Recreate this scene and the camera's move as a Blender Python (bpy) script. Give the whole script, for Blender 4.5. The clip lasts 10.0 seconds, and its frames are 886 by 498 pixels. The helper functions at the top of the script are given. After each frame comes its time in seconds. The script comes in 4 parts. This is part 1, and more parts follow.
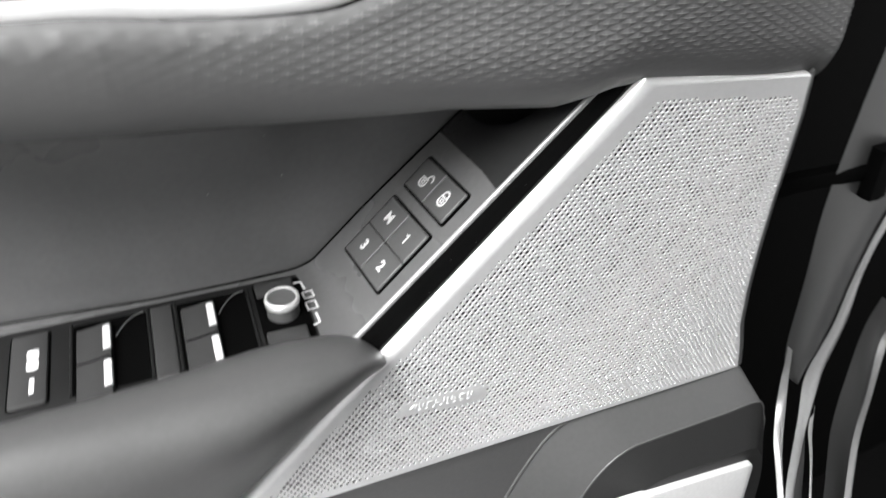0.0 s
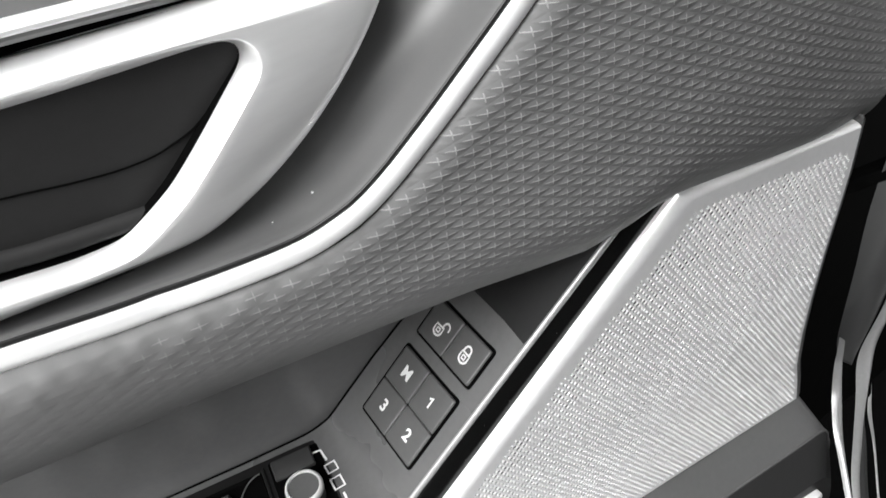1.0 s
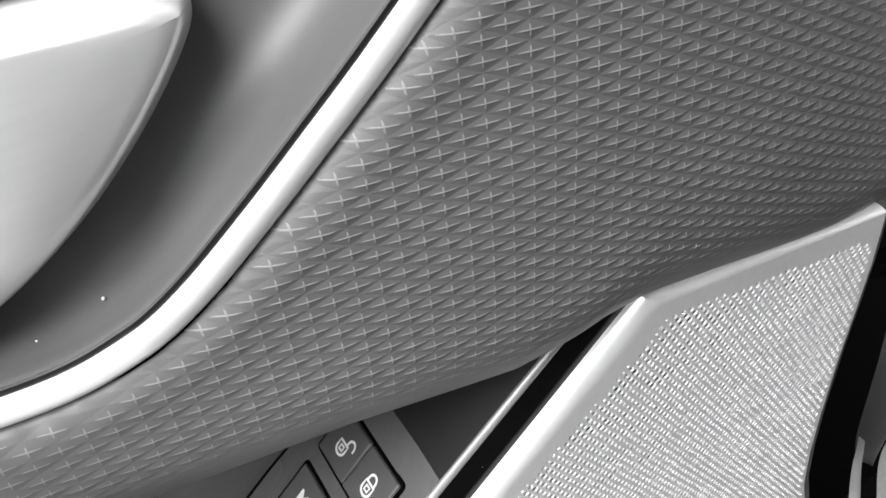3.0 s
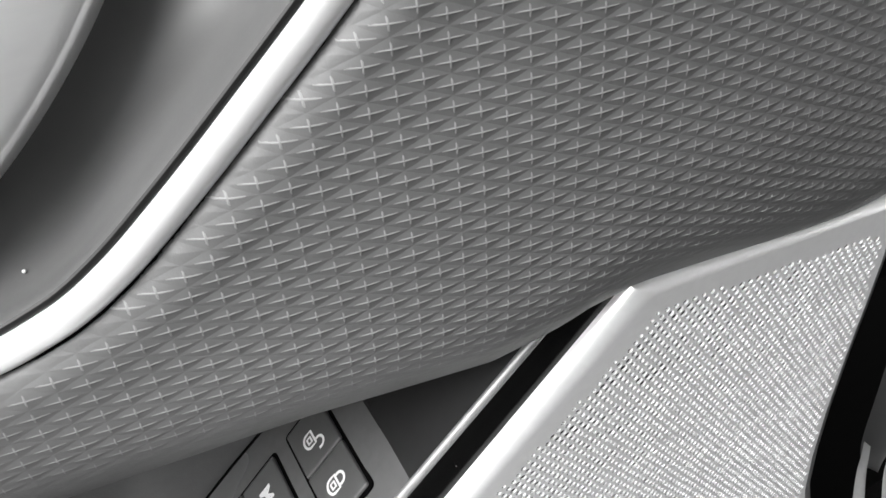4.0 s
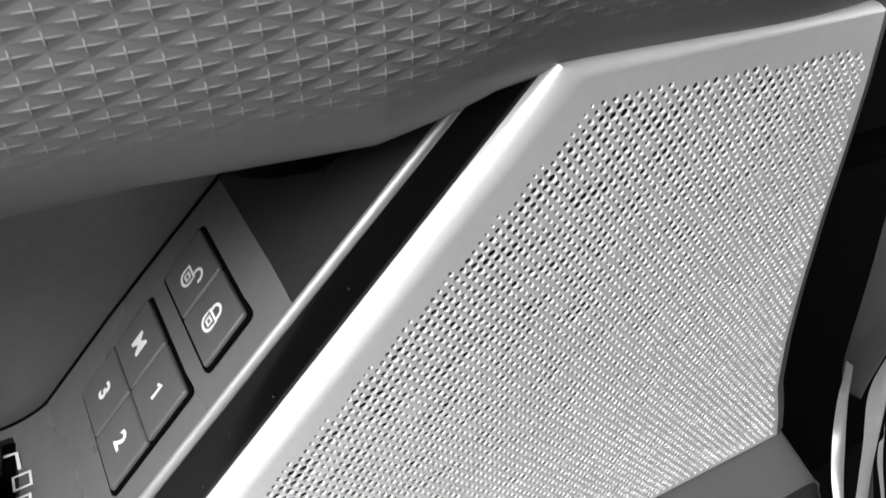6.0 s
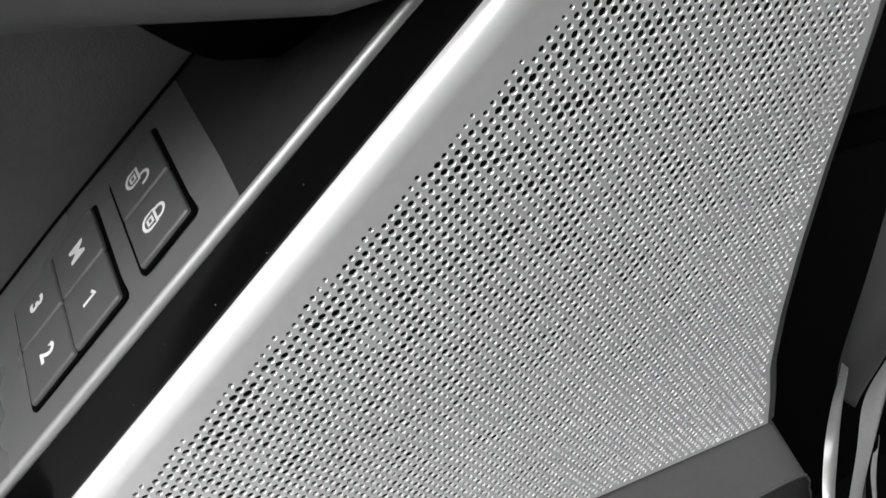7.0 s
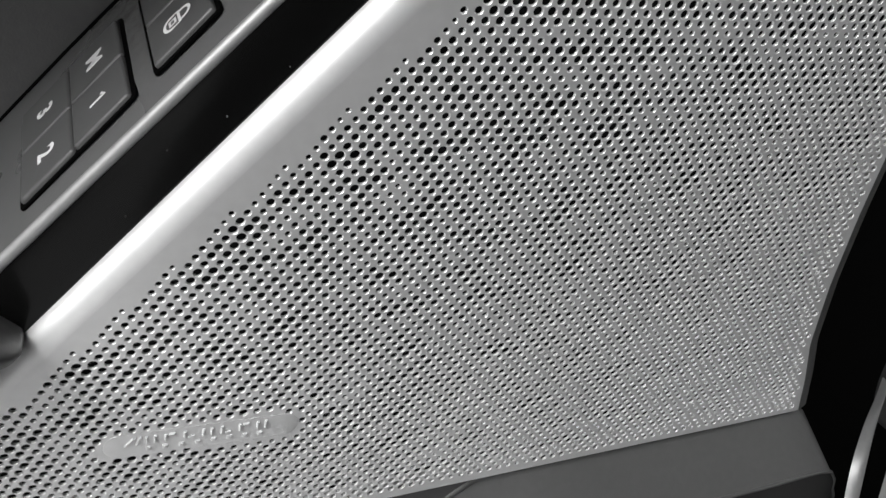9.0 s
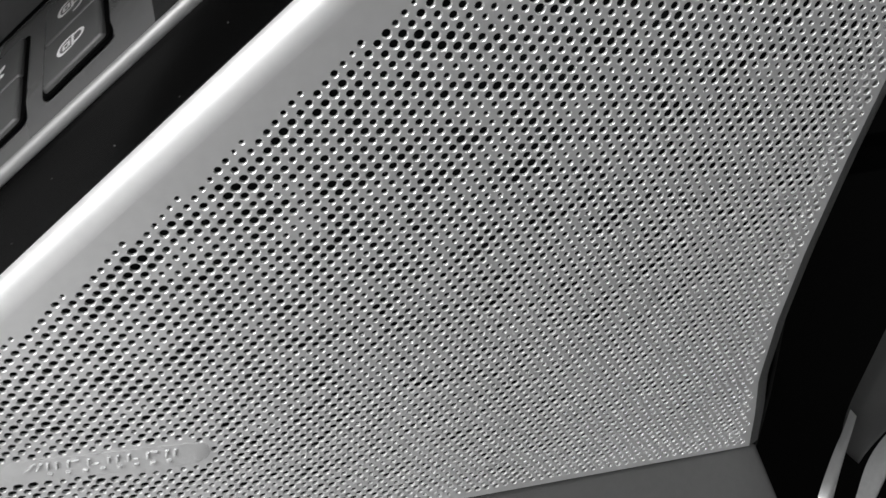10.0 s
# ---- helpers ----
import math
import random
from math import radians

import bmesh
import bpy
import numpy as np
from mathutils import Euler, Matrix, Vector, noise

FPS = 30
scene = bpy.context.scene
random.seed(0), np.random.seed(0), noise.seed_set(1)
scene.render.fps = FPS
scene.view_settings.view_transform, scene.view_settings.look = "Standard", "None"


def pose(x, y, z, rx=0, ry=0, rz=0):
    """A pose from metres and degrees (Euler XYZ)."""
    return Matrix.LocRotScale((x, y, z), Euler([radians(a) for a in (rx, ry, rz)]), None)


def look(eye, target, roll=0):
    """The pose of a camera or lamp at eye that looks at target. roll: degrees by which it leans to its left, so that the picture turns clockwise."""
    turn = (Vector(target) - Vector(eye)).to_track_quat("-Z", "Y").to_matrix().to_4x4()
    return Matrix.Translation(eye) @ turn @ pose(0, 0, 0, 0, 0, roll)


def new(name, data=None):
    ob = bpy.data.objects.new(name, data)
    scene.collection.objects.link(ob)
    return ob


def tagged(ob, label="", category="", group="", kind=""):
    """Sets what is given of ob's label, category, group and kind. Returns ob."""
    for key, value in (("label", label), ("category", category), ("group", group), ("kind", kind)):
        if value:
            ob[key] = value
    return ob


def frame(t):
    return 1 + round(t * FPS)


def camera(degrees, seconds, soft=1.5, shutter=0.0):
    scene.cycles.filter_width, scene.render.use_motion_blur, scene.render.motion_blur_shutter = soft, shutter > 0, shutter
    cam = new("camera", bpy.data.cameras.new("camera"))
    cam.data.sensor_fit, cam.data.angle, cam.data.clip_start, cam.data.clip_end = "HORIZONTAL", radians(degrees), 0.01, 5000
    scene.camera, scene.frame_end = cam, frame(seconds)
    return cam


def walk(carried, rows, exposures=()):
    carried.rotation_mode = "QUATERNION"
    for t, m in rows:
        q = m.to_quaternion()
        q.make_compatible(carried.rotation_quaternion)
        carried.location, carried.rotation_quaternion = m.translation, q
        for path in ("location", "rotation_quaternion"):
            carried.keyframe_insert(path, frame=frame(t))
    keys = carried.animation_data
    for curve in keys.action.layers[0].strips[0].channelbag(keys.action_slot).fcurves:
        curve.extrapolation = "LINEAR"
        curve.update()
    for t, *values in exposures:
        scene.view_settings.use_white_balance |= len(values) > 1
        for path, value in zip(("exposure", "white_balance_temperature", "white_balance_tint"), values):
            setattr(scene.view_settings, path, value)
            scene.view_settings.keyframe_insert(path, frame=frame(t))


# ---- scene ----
# ---- camera ----
cam = camera(55.52, 10.0, shutter=0.3)
ROWS = [
    (0, -0.1217, -0.3414, 1.1685, 53.13, 0.00, -27.81),
    (0.1, -0.1170, -0.3305, 1.1864, 51.51, 1.74, -30.32),
    (0.2, -0.1083, -0.3219, 1.2000, 50.35, 3.31, -31.70),
    (0.3, -0.0962, -0.3127, 1.2153, 49.00, 5.26, -32.70),
    (0.5, -0.0823, -0.2870, 1.2325, 47.28, 6.82, -34.07),
    (1, -0.0627, -0.2401, 1.2265, 45.77, 7.16, -33.20),
    (1.5, -0.0299, -0.2289, 1.2155, 46.40, 7.48, -32.71),
    (2, -0.0125, -0.2250, 1.1953, 47.53, 6.57, -31.66),
    (2.5, 0.0017, -0.2085, 1.1908, 48.06, 6.82, -30.60),
    (3.8, 0.0130, -0.1948, 1.1721, 48.74, 5.85, -30.37),
    (4, 0.0198, -0.1926, 1.1691, 48.11, 5.97, -29.15),
    (4.5, 0.0158, -0.1883, 1.1586, 48.17, 4.84, -29.78),
    (5, 0.0226, -0.1921, 1.1436, 47.79, 4.79, -30.08),
    (5.5, 0.0275, -0.1950, 1.1174, 47.10, 5.68, -29.50),
    (5.8, 0.0288, -0.1992, 1.1052, 47.15, 5.33, -29.46),
    (6, 0.0350, -0.2044, 1.0990, 47.13, 5.31, -29.17),
    (6.2, 0.0344, -0.2079, 1.0921, 47.25, 5.07, -29.53),
    (7.3, 0.0367, -0.2155, 1.0496, 50.09, 2.22, -26.03),
    (7.5, 0.0329, -0.2186, 1.0420, 50.31, 1.48, -24.88),
    (8, 0.0350, -0.2171, 1.0347, 50.15, 0.38, -23.38),
    (8.2, 0.0365, -0.2175, 1.0304, 50.28, -0.07, -22.84),
    (8.5, 0.0361, -0.2162, 1.0265, 50.11, -0.61, -21.96),
    (9, 0.0342, -0.2224, 1.0210, 50.22, -1.50, -20.31),
    (9.5, 0.0467, -0.2249, 1.0225, 49.95, -2.43, -18.77),
    (10, 0.0621, -0.2205, 1.0250, 50.05, -2.49, -18.56),
]
walk(cam, [(t, pose(*p)) for t, *p in ROWS], [(0, 1.36), (0.3, 1.24), (1.0, 1.02), (4.0, 1.13), (5.0, 1.17), (6.2, 0.97), (7.3, 0.5), (10, 0.23)])

# ---- light ----
world = bpy.data.worlds.new("overcast_sky")
scene.world = world
world.use_nodes = True
wn = world.node_tree
wn.nodes.clear()
sky = wn.nodes.new("ShaderNodeTexSky")
sky.sky_type, sky.sun_disc, sky.dust_density = "NISHITA", False, 6.0
SUN_UP, SUN_TURN = radians(54), radians(243)
sky.sun_elevation, sky.sun_rotation = SUN_UP, SUN_TURN
grey = wn.nodes.new("ShaderNodeHueSaturation")
grey.inputs["Saturation"].default_value = 0.0
bg = wn.nodes.new("ShaderNodeBackground")
bg.inputs["Strength"].default_value = 0.15
wout = wn.nodes.new("ShaderNodeOutputWorld")
wn.links.new(sky.outputs[0], grey.inputs["Color"])
wn.links.new(grey.outputs[0], bg.inputs["Color"])
wn.links.new(bg.outputs[0], wout.inputs["Surface"])

lamp = bpy.data.lights.new("sun", "SUN")
lamp.energy, lamp.angle, lamp.color = 2.3, radians(40), (1, 1, 1)
sun = new("sun", lamp)
# the sky turns clockwise from +y when seen from above
sun.matrix_world = look((math.sin(SUN_TURN) * math.cos(SUN_UP) * 5, math.cos(SUN_TURN) * math.cos(SUN_UP) * 5, math.sin(SUN_UP) * 5), (0, 0, 0))


# ---- materials (a black-and-white world) ----
def material(name, value, rough=0.5, metal=0.0, spread=0.12, scale=300.0, bump=0.0, bump_scale=900.0, blotch=0.08, coat=0.0, streak=None, spec=0.5):
    m = bpy.data.materials.new(name)
    m.use_nodes = True
    nt = m.node_tree
    b = nt.nodes["Principled BSDF"]
    tc = nt.nodes.new("ShaderNodeTexCoord")
    mp = nt.nodes.new("ShaderNodeMapping")
    nt.links.new(tc.outputs["Object"], mp.inputs["Vector"])
    if streak:
        mp.inputs["Scale"].default_value = streak
    fine = nt.nodes.new("ShaderNodeTexNoise")
    fine.inputs["Scale"].default_value, fine.inputs["Detail"].default_value = scale, 4
    wide = nt.nodes.new("ShaderNodeTexNoise")
    wide.inputs["Scale"].default_value, wide.inputs["Detail"].default_value = 14, 3
    nt.links.new(mp.outputs[0], fine.inputs["Vector"])
    nt.links.new(tc.outputs["Object"], wide.inputs["Vector"])
    a = nt.nodes.new("ShaderNodeMath"); a.operation = "MULTIPLY_ADD"
    a.inputs[1].default_value, a.inputs[2].default_value = 2 * spread, 1 - spread
    nt.links.new(fine.outputs["Fac"], a.inputs[0])
    c = nt.nodes.new("ShaderNodeMath"); c.operation = "MULTIPLY_ADD"
    c.inputs[1].default_value, c.inputs[2].default_value = 2 * blotch, 1 - blotch
    nt.links.new(wide.outputs["Fac"], c.inputs[0])
    d = nt.nodes.new("ShaderNodeMath"); d.operation = "MULTIPLY"
    nt.links.new(a.outputs[0], d.inputs[0]); nt.links.new(c.outputs[0], d.inputs[1])
    e = nt.nodes.new("ShaderNodeMath"); e.operation = "MULTIPLY"
    e.inputs[1].default_value = value
    nt.links.new(d.outputs[0], e.inputs[0])
    nt.links.new(e.outputs[0], b.inputs["Base Color"])
    r = nt.nodes.new("ShaderNodeMath"); r.operation = "MULTIPLY_ADD"
    r.inputs[1].default_value, r.inputs[2].default_value = 0.16, rough - 0.08
    nt.links.new(wide.outputs["Fac"], r.inputs[0])
    nt.links.new(r.outputs[0], b.inputs["Roughness"])
    b.inputs["Metallic"].default_value = metal
    b.inputs["Coat Weight"].default_value = coat
    b.inputs["Specular IOR Level"].default_value = spec
    if bump:
        g = nt.nodes.new("ShaderNodeTexNoise")
        g.inputs["Scale"].default_value, g.inputs["Detail"].default_value = bump_scale, 3
        nt.links.new(mp.outputs[0], g.inputs["Vector"])
        n = nt.nodes.new("ShaderNodeBump")
        n.inputs["Strength"].default_value, n.inputs["Distance"].default_value = bump, 0.0004
        nt.links.new(g.outputs["Fac"], n.inputs["Height"])
        nt.links.new(n.outputs[0], b.inputs["Normal"])
    return m


LEATHER = material("grey_leatherette", 0.108, 0.5, spread=0.06, bump=0.12, bump_scale=1600)
# stronger colour blotches here imitate uneven reflections on the pocket wall
WALL = material("grained_grey_plastic", 0.112, 0.3, blotch=0.25, bump=0.25, bump_scale=1500)
BOWL = material("satin_grey_plastic", 0.085, 0.45, spread=0.05, bump=0.05, spec=0.35)
ARM = material("soft_armrest_skin", 0.07, 0.42, bump=0.15, bump_scale=1800)
SOFT = material("soft_dark_plastic", 0.085, 0.48, bump=0.2, bump_scale=1800)
CUP = material("matt_dark_plastic", 0.016, 0.6, bump=0.1, spec=0.2)
# shaded copy of the lower trim plastic, for its upright facets
TRIM_SHADE = material("shaded_trim_plastic", 0.02, 0.5, bump=0.25, bump_scale=1500, spec=0.3)
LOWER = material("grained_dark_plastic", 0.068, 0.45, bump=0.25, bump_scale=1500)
PANEL = material("dark_panel_plastic", 0.09, 0.28, bump=0.06, bump_scale=1800, spec=0.6)
PLATE = material("switch_plate", 0.009, 0.45, bump=0.1, bump_scale=2200, spec=0.25)
PADDLE = material("switch_paddle", 0.035, 0.42, bump=0.1, bump_scale=2200, spec=0.3)
# darker copy of the panel plastic, with shade and dim reflection in its colour
PANEL_SHADE = material("panel_plastic_in_shade", 0.018, 0.24, bump=0.04, bump_scale=1800, spec=0.4)
BUTTON = material("button_plastic", 0.075, 0.42, bump=0.1, bump_scale=2200)
# black plastic, also put in place of deep shade in gaps, so nearly without shine
BLACK = material("black_plastic_and_shade", 0.0015, 0.65, spec=0.02, bump=0.2)
GLOSS = material("gloss_black", 0.004, 0.16, spread=0.2, blotch=0.2, spec=0.2)
SILVER = material("silver_paint", 0.86, 0.41, 0.55, spread=0.05, blotch=0.04)
CHROME = material("satin_chrome", 0.88, 0.3, 0.5, spread=0.03, blotch=0.03)
STRIP = material("satin_grey_metal", 0.3, 0.45, 0.5)
SATIN = material("brushed_satin_metal", 0.95, 0.3, 0.74, bump=0.12, bump_scale=45, spread=0.06, blotch=0.06, streak=(0.15, 1, 1))
THREAD = material("stitch_ridges", 0.2, 0.5, spread=0.05)
WHITE = material("white_print", 0.72, 0.5, spread=0.03)
RUBBER = material("rubber_seal", 0.003, 0.5, spec=0.05)
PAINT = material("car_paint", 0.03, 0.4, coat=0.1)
# paler copy of the car paint, for the highlights along the pillar
PAINT_SHINE = material("car_paint_shine", 0.28, 0.32, 0.35)
LIGHTPANEL = material("light_grey_trim", 0.55, 0.45)
CONCRETE = material("concrete", 0.3, 0.85, spread=0.25, scale=60, bump=0.4, bump_scale=200)
ASPHALT = material("dark_plaster", 0.06, 0.85, spread=0.4, scale=120, bump=0.5, bump_scale=200)
CLOTH = material("speaker_cloth", 0.008, 0.9)


# ---- mesh helpers (lengths in metres unless mm is said) ----
MM = 0.001


def holder(name, label, category, at=(0, 0, 0), group="", kind=""):
    ob = new(name)
    ob.location = at
    bpy.context.view_layer.update()
    return tagged(ob, label, category, group, kind)


def part(name, bm, mat, parent=None, label="", smooth=True, angle=35):
    if isinstance(bm, bpy.types.Mesh):
        me = bm
    else:
        me = bpy.data.meshes.new(name)
        bmesh.ops.recalc_face_normals(bm, faces=bm.faces)
        bm.to_mesh(me)
        bm.free()
        if smooth:
            me.shade_smooth()
            me.set_sharp_from_angle(angle=radians(angle))
    me.materials.append(mat)
    ob = new(name, me)
    if parent is not None:
        ob.parent = parent
        ob.matrix_parent_inverse = parent.matrix_world.inverted()
    if label:
        ob["label"] = label
    return ob


def spline(pts, step):
    """A smooth line through the points, cut at about equal steps."""
    p = [Vector(q) for q in pts]
    p = [2 * p[0] - p[1]] + p + [2 * p[-1] - p[-2]]
    out = []
    for i in range(1, len(p) - 2):
        n = max(1, int((p[i + 1] - p[i]).length / step))
        for k in range(n):
            t = k / n
            a, b, c, d = p[i - 1], p[i], p[i + 1], p[i + 2]
            out.append(0.5 * ((2 * b) + (c - a) * t + (2 * a - 5 * b + 4 * c - d) * t * t + (3 * b - a - 3 * c + d) * t ** 3))
    out.append(p[-2])
    return out


def loft(rows, closed=False, caps=False):
    """Skin over rows of points; closed: each row is a ring."""
    bm = bmesh.new()
    v = [[bm.verts.new(q) for q in r] for r in rows]
    for a, b in zip(v, v[1:]):
        n = len(a)
        for i in range(n if closed else n - 1):
            j = (i + 1) % n
            bm.faces.new((a[i], a[j], b[j], b[i]))
    if caps:
        bm.faces.new(v[0]); bm.faces.new(v[-1])
    return bm


def sweep(path, wide, deep, sides=16, up=(0, -1, 0), power=2.0, caps=True):
    """A bar of rounded section along the path; up is the way its depth goes."""
    rows = []
    up = Vector(up)
    for i, p in enumerate(path):
        t = (path[min(i + 1, len(path) - 1)] - path[max(i - 1, 0)]).normalized()
        s = t.cross(up).normalized()
        u = s.cross(t).normalized()
        ring = []
        for k in range(sides):
            a = 2 * math.pi * k / sides
            c, d = math.cos(a), math.sin(a)
            ring.append(p + s * wide * math.copysign(abs(c) ** (2 / power), c) + u * deep * math.copysign(abs(d) ** (2 / power), d))
        rows.append(ring)
    return loft(rows, True, caps)


def offset(poly, d):
    """A polygon (counter-clockwise pairs) grown by d, or by one d for each edge."""
    n = len(poly)
    ds = d if isinstance(d, (list, tuple)) else [d] * n
    lines = []
    for i in range(n):
        a, b = Vector(poly[i]), Vector(poly[(i + 1) % n])
        t = (b - a).normalized()
        nrm = Vector((t.y, -t.x))
        lines.append((a + nrm * ds[i], t))
    out = []
    for i in range(n):
        (p, t), (q, s) = lines[i - 1], lines[i]
        den = t.x * s.y - t.y * s.x
        if abs(den) < 1e-4:
            out.append(tuple(q))
        else:
            w = q - p
            k = (w.x * s.y - w.y * s.x) / den
            out.append(tuple(p + t * k))
    return out


def rounded(poly, r, n=5):
    """A polygon with its corners rounded by r (a number or one for each corner)."""
    out = []
    m = len(poly)
    for i in range(m):
        a, b, c = Vector(poly[i - 1]), Vector(poly[i]), Vector(poly[(i + 1) % m])
        rr = r[i] if isinstance(r, (list, tuple)) else r
        u, v = (a - b), (c - b)
        cut = min(rr, u.length * 0.49, v.length * 0.49)
        p, q = b + u.normalized() * cut, b + v.normalized() * cut
        for k in range(n + 1):
            t = k / n
            out.append(tuple((1 - t) ** 2 * p + 2 * t * (1 - t) * b + t * t * q))
    return out


def plate(outer, place, profile, inner=None, inner_profile=None, back=False):
    """A plate with edges of the given profile [(grown, height)...], the first being the top; place(u, v, h) sets a point."""
    bm = bmesh.new()

    def ring(poly, g, h):
        return [bm.verts.new(place(p[0], p[1], h)) for p in (offset(poly, g) if abs(g) > 1e-9 else poly)]

    loops = [ring(outer, g, h) for g, h in profile]
    for a, b in zip(loops, loops[1:]):
        for i in range(len(a)):
            j = (i + 1) % len(a)
            bm.faces.new((a[i], a[j], b[j], b[i]))
    edges = [bm.edges.get((loops[0][i], loops[0][(i + 1) % len(loops[0])])) or bm.edges.new((loops[0][i], loops[0][(i + 1) % len(loops[0])])) for i in range(len(loops[0]))]
    if inner:
        il = [ring(inner, g, h) for g, h in inner_profile]
        for a, b in zip(il, il[1:]):
            for i in range(len(a)):
                j = (i + 1) % len(a)
                bm.faces.new((a[i], a[j], b[j], b[i]))
        edges += [bm.edges.get((il[0][i], il[0][(i + 1) % len(il[0])])) or bm.edges.new((il[0][i], il[0][(i + 1) % len(il[0])])) for i in range(len(il[0]))]
    bmesh.ops.triangle_fill(bm, edges=edges, use_beauty=True)
    if back:
        bm.faces.new(loops[-1])
    return bm


def facing(y0):
    """Plates that face the cabin: u is x, v is z (mm), h goes towards the cabin."""
    return lambda u, v, h: (u * MM, (y0 - h) * MM, v * MM)


def interp(x, table):
    return float(np.interp(x, [p[0] for p in table], [p[1] for p in table]))


def soft(x, a, b):
    t = np.clip((x - a) / (b - a), 0, 1)
    return t * t * (3 - 2 * t)


# ---- the large setting ----
def ground():
    bm = bmesh.new()
    bmesh.ops.create_grid(bm, x_segments=2, y_segments=2, size=600)
    return tagged(part("ground", bm, CONCRETE), "flat grey concrete paving under the car", "ground", kind="structure")


ground()


def plain_wall():
    """An unseen dark wall past the car's tail, added to block low sky light."""
    bm = bmesh.new()
    bmesh.ops.create_cube(bm, size=1, matrix=Matrix.Translation((-3.6, -1.0, 1.3)) @ Matrix.Diagonal((0.2, 12, 2.6, 1)))
    return tagged(part("wall_light_block", bm, ASPHALT, smooth=False), "unseen dark wall added to block low sky light", "wall", kind="structure")


plain_wall()


# ---- the upper door pad with its embossed diamonds ----
CHROME_LINE = [(-219.3, 1081.9), (-169.3, 1074.4), (-126.4, 1068.5), (-102.3, 1066.0), (-74.2, 1061.2), (-58.5, 1059.2), (-43.7, 1058.0), (-24.0, 1057.3), (-13.7, 1058.1), (-5.4, 1060.1), (3.6, 1063.2), (10.1, 1066.4), (16.8, 1070.4), (25.1, 1076.1), (35.5, 1083.6), (47.0, 1092.3), (57.4, 1100.2), (68.4, 1108.9), (86.8, 1123.9), (106.8, 1140.4), (131.8, 1160.9)]
CHROME_Y = [(-130, -46), (-60, -49), (0, -56), (60, -57)]
SEAM = 5.0
PAD_LOW = [(-230, 1046), (-170, 1031), (-138, 1024), (-93, 1015), (-29, 1005), (8, 1000), (38, 996.5), (64, 991.5), (90, 986.5), (106, 987.5), (122, 989), (138, 987), (160, 982), (256, 959), (300, 949)]
FRONT_X, FRONT_R = 281.0, 12.0
ROLL_A, ROLL_B, ROLL_TURN = 54.0, 17.6, 0.6
chrome2 = spline([(x, 0, z) for x, z in CHROME_LINE], 2.0)
CH = np.array([(p.x, p.z) for p in chrome2])


def chrome_gap(x, z):
    """Signed distance (mm) from the chrome line, positive on the pad's side."""
    x, z = np.atleast_1d(x).astype(float), np.atleast_1d(z).astype(float)
    a, b = CH[:-1], CH[1:]
    e = b - a
    L = (e ** 2).sum(1)
    best = np.full(x.shape, 1e9)
    sign = np.ones(x.shape)
    for k in range(len(a)):
        t = np.clip(((x - a[k, 0]) * e[k, 0] + (z - a[k, 1]) * e[k, 1]) / L[k], 0, 1)
        dx, dz = x - a[k, 0] - t * e[k, 0], z - a[k, 1] - t * e[k, 1]
        d = np.hypot(dx, dz)
        s = np.where(e[k, 0] * dz - e[k, 1] * dx < 0, 1.0, -1.0)
        w = d < best
        best, sign = np.where(w, d, best), np.where(w, s, sign)
    return best * sign


def pad_surface(x, q):
    """Points (mm) of the pad for the flat coordinates x, q; also the gap to the chrome and how far it has rolled under."""
    low = np.interp(x, [p[0] for p in PAD_LOW], [p[1] for p in PAD_LOW]) - 4
    ra, rb = ROLL_A, ROLL_B
    u = low + ra * math.sin(ROLL_TURN) + rb * (1 - math.sin(ROLL_TURN)) - q
    fa, fb = np.clip(u / ra, 0, ROLL_TURN), np.clip((u - ra * ROLL_TURN) / rb, 0, 1.3)
    phi = fa + fb
    z = np.where(u > 0, q + u - ra * np.sin(fa) - rb * (np.sin(ROLL_TURN + fb) - math.sin(ROLL_TURN)), q)
    dx, dq = (np.clip(x, -100, 262) - 60) / 100, q - 1040
    y = -65.5 + 0.0132 * (q - 1000) - 6.56 * dx + 1.36 * dx ** 2 + 1.79 * dx ** 3 + 0.00045 * dq ** 2 + 0.012 * dq * dx
    y = y + ra * (1 - np.cos(fa)) + rb * (math.cos(ROLL_TURN) - np.cos(ROLL_TURN + fb))
    y = y + 3.6 * soft(x, 108, 150) * (1 - soft(x, 165, 245)) * soft(low + 62 - q, 0, 55)
    gap = chrome_gap(x, q)
    edge = gap - SEAM
    y = y + 3.0 * np.clip(1 - (edge - 1.5) / 9, 0, 1.3) ** 2.4 + 0.9 * np.clip(0.5 - edge, 0, 12) ** 1.5 + 12 * np.clip(3.0 - gap, 0, 9)
    # small puckers where the skin is drawn in along the strip
    y = y + 0.13 * (np.sin(0.83 * x + 0.31 * q) + np.sin(0.57 * q - 0.36 * x + 1.3) + np.sin(0.29 * x - 0.47 * q + 0.8 * np.sin(0.11 * x))) * np.exp(-np.clip(edge, 0, None) / 6)
    y = y + 1.15 * np.exp(-np.where(edge < 11, ((edge - 11) / 8) ** 2, ((edge - 11) / 30) ** 2))
    turn = np.clip((x - (FRONT_X - FRONT_R)) / FRONT_R, 0, 1.8)
    xx = np.where(turn > 0, FRONT_X - FRONT_R + FRONT_R * np.sin(turn), x)
    y = y + FRONT_R * (1 - np.cos(turn))
    return np.stack([xx, y, z], -1), gap, phi


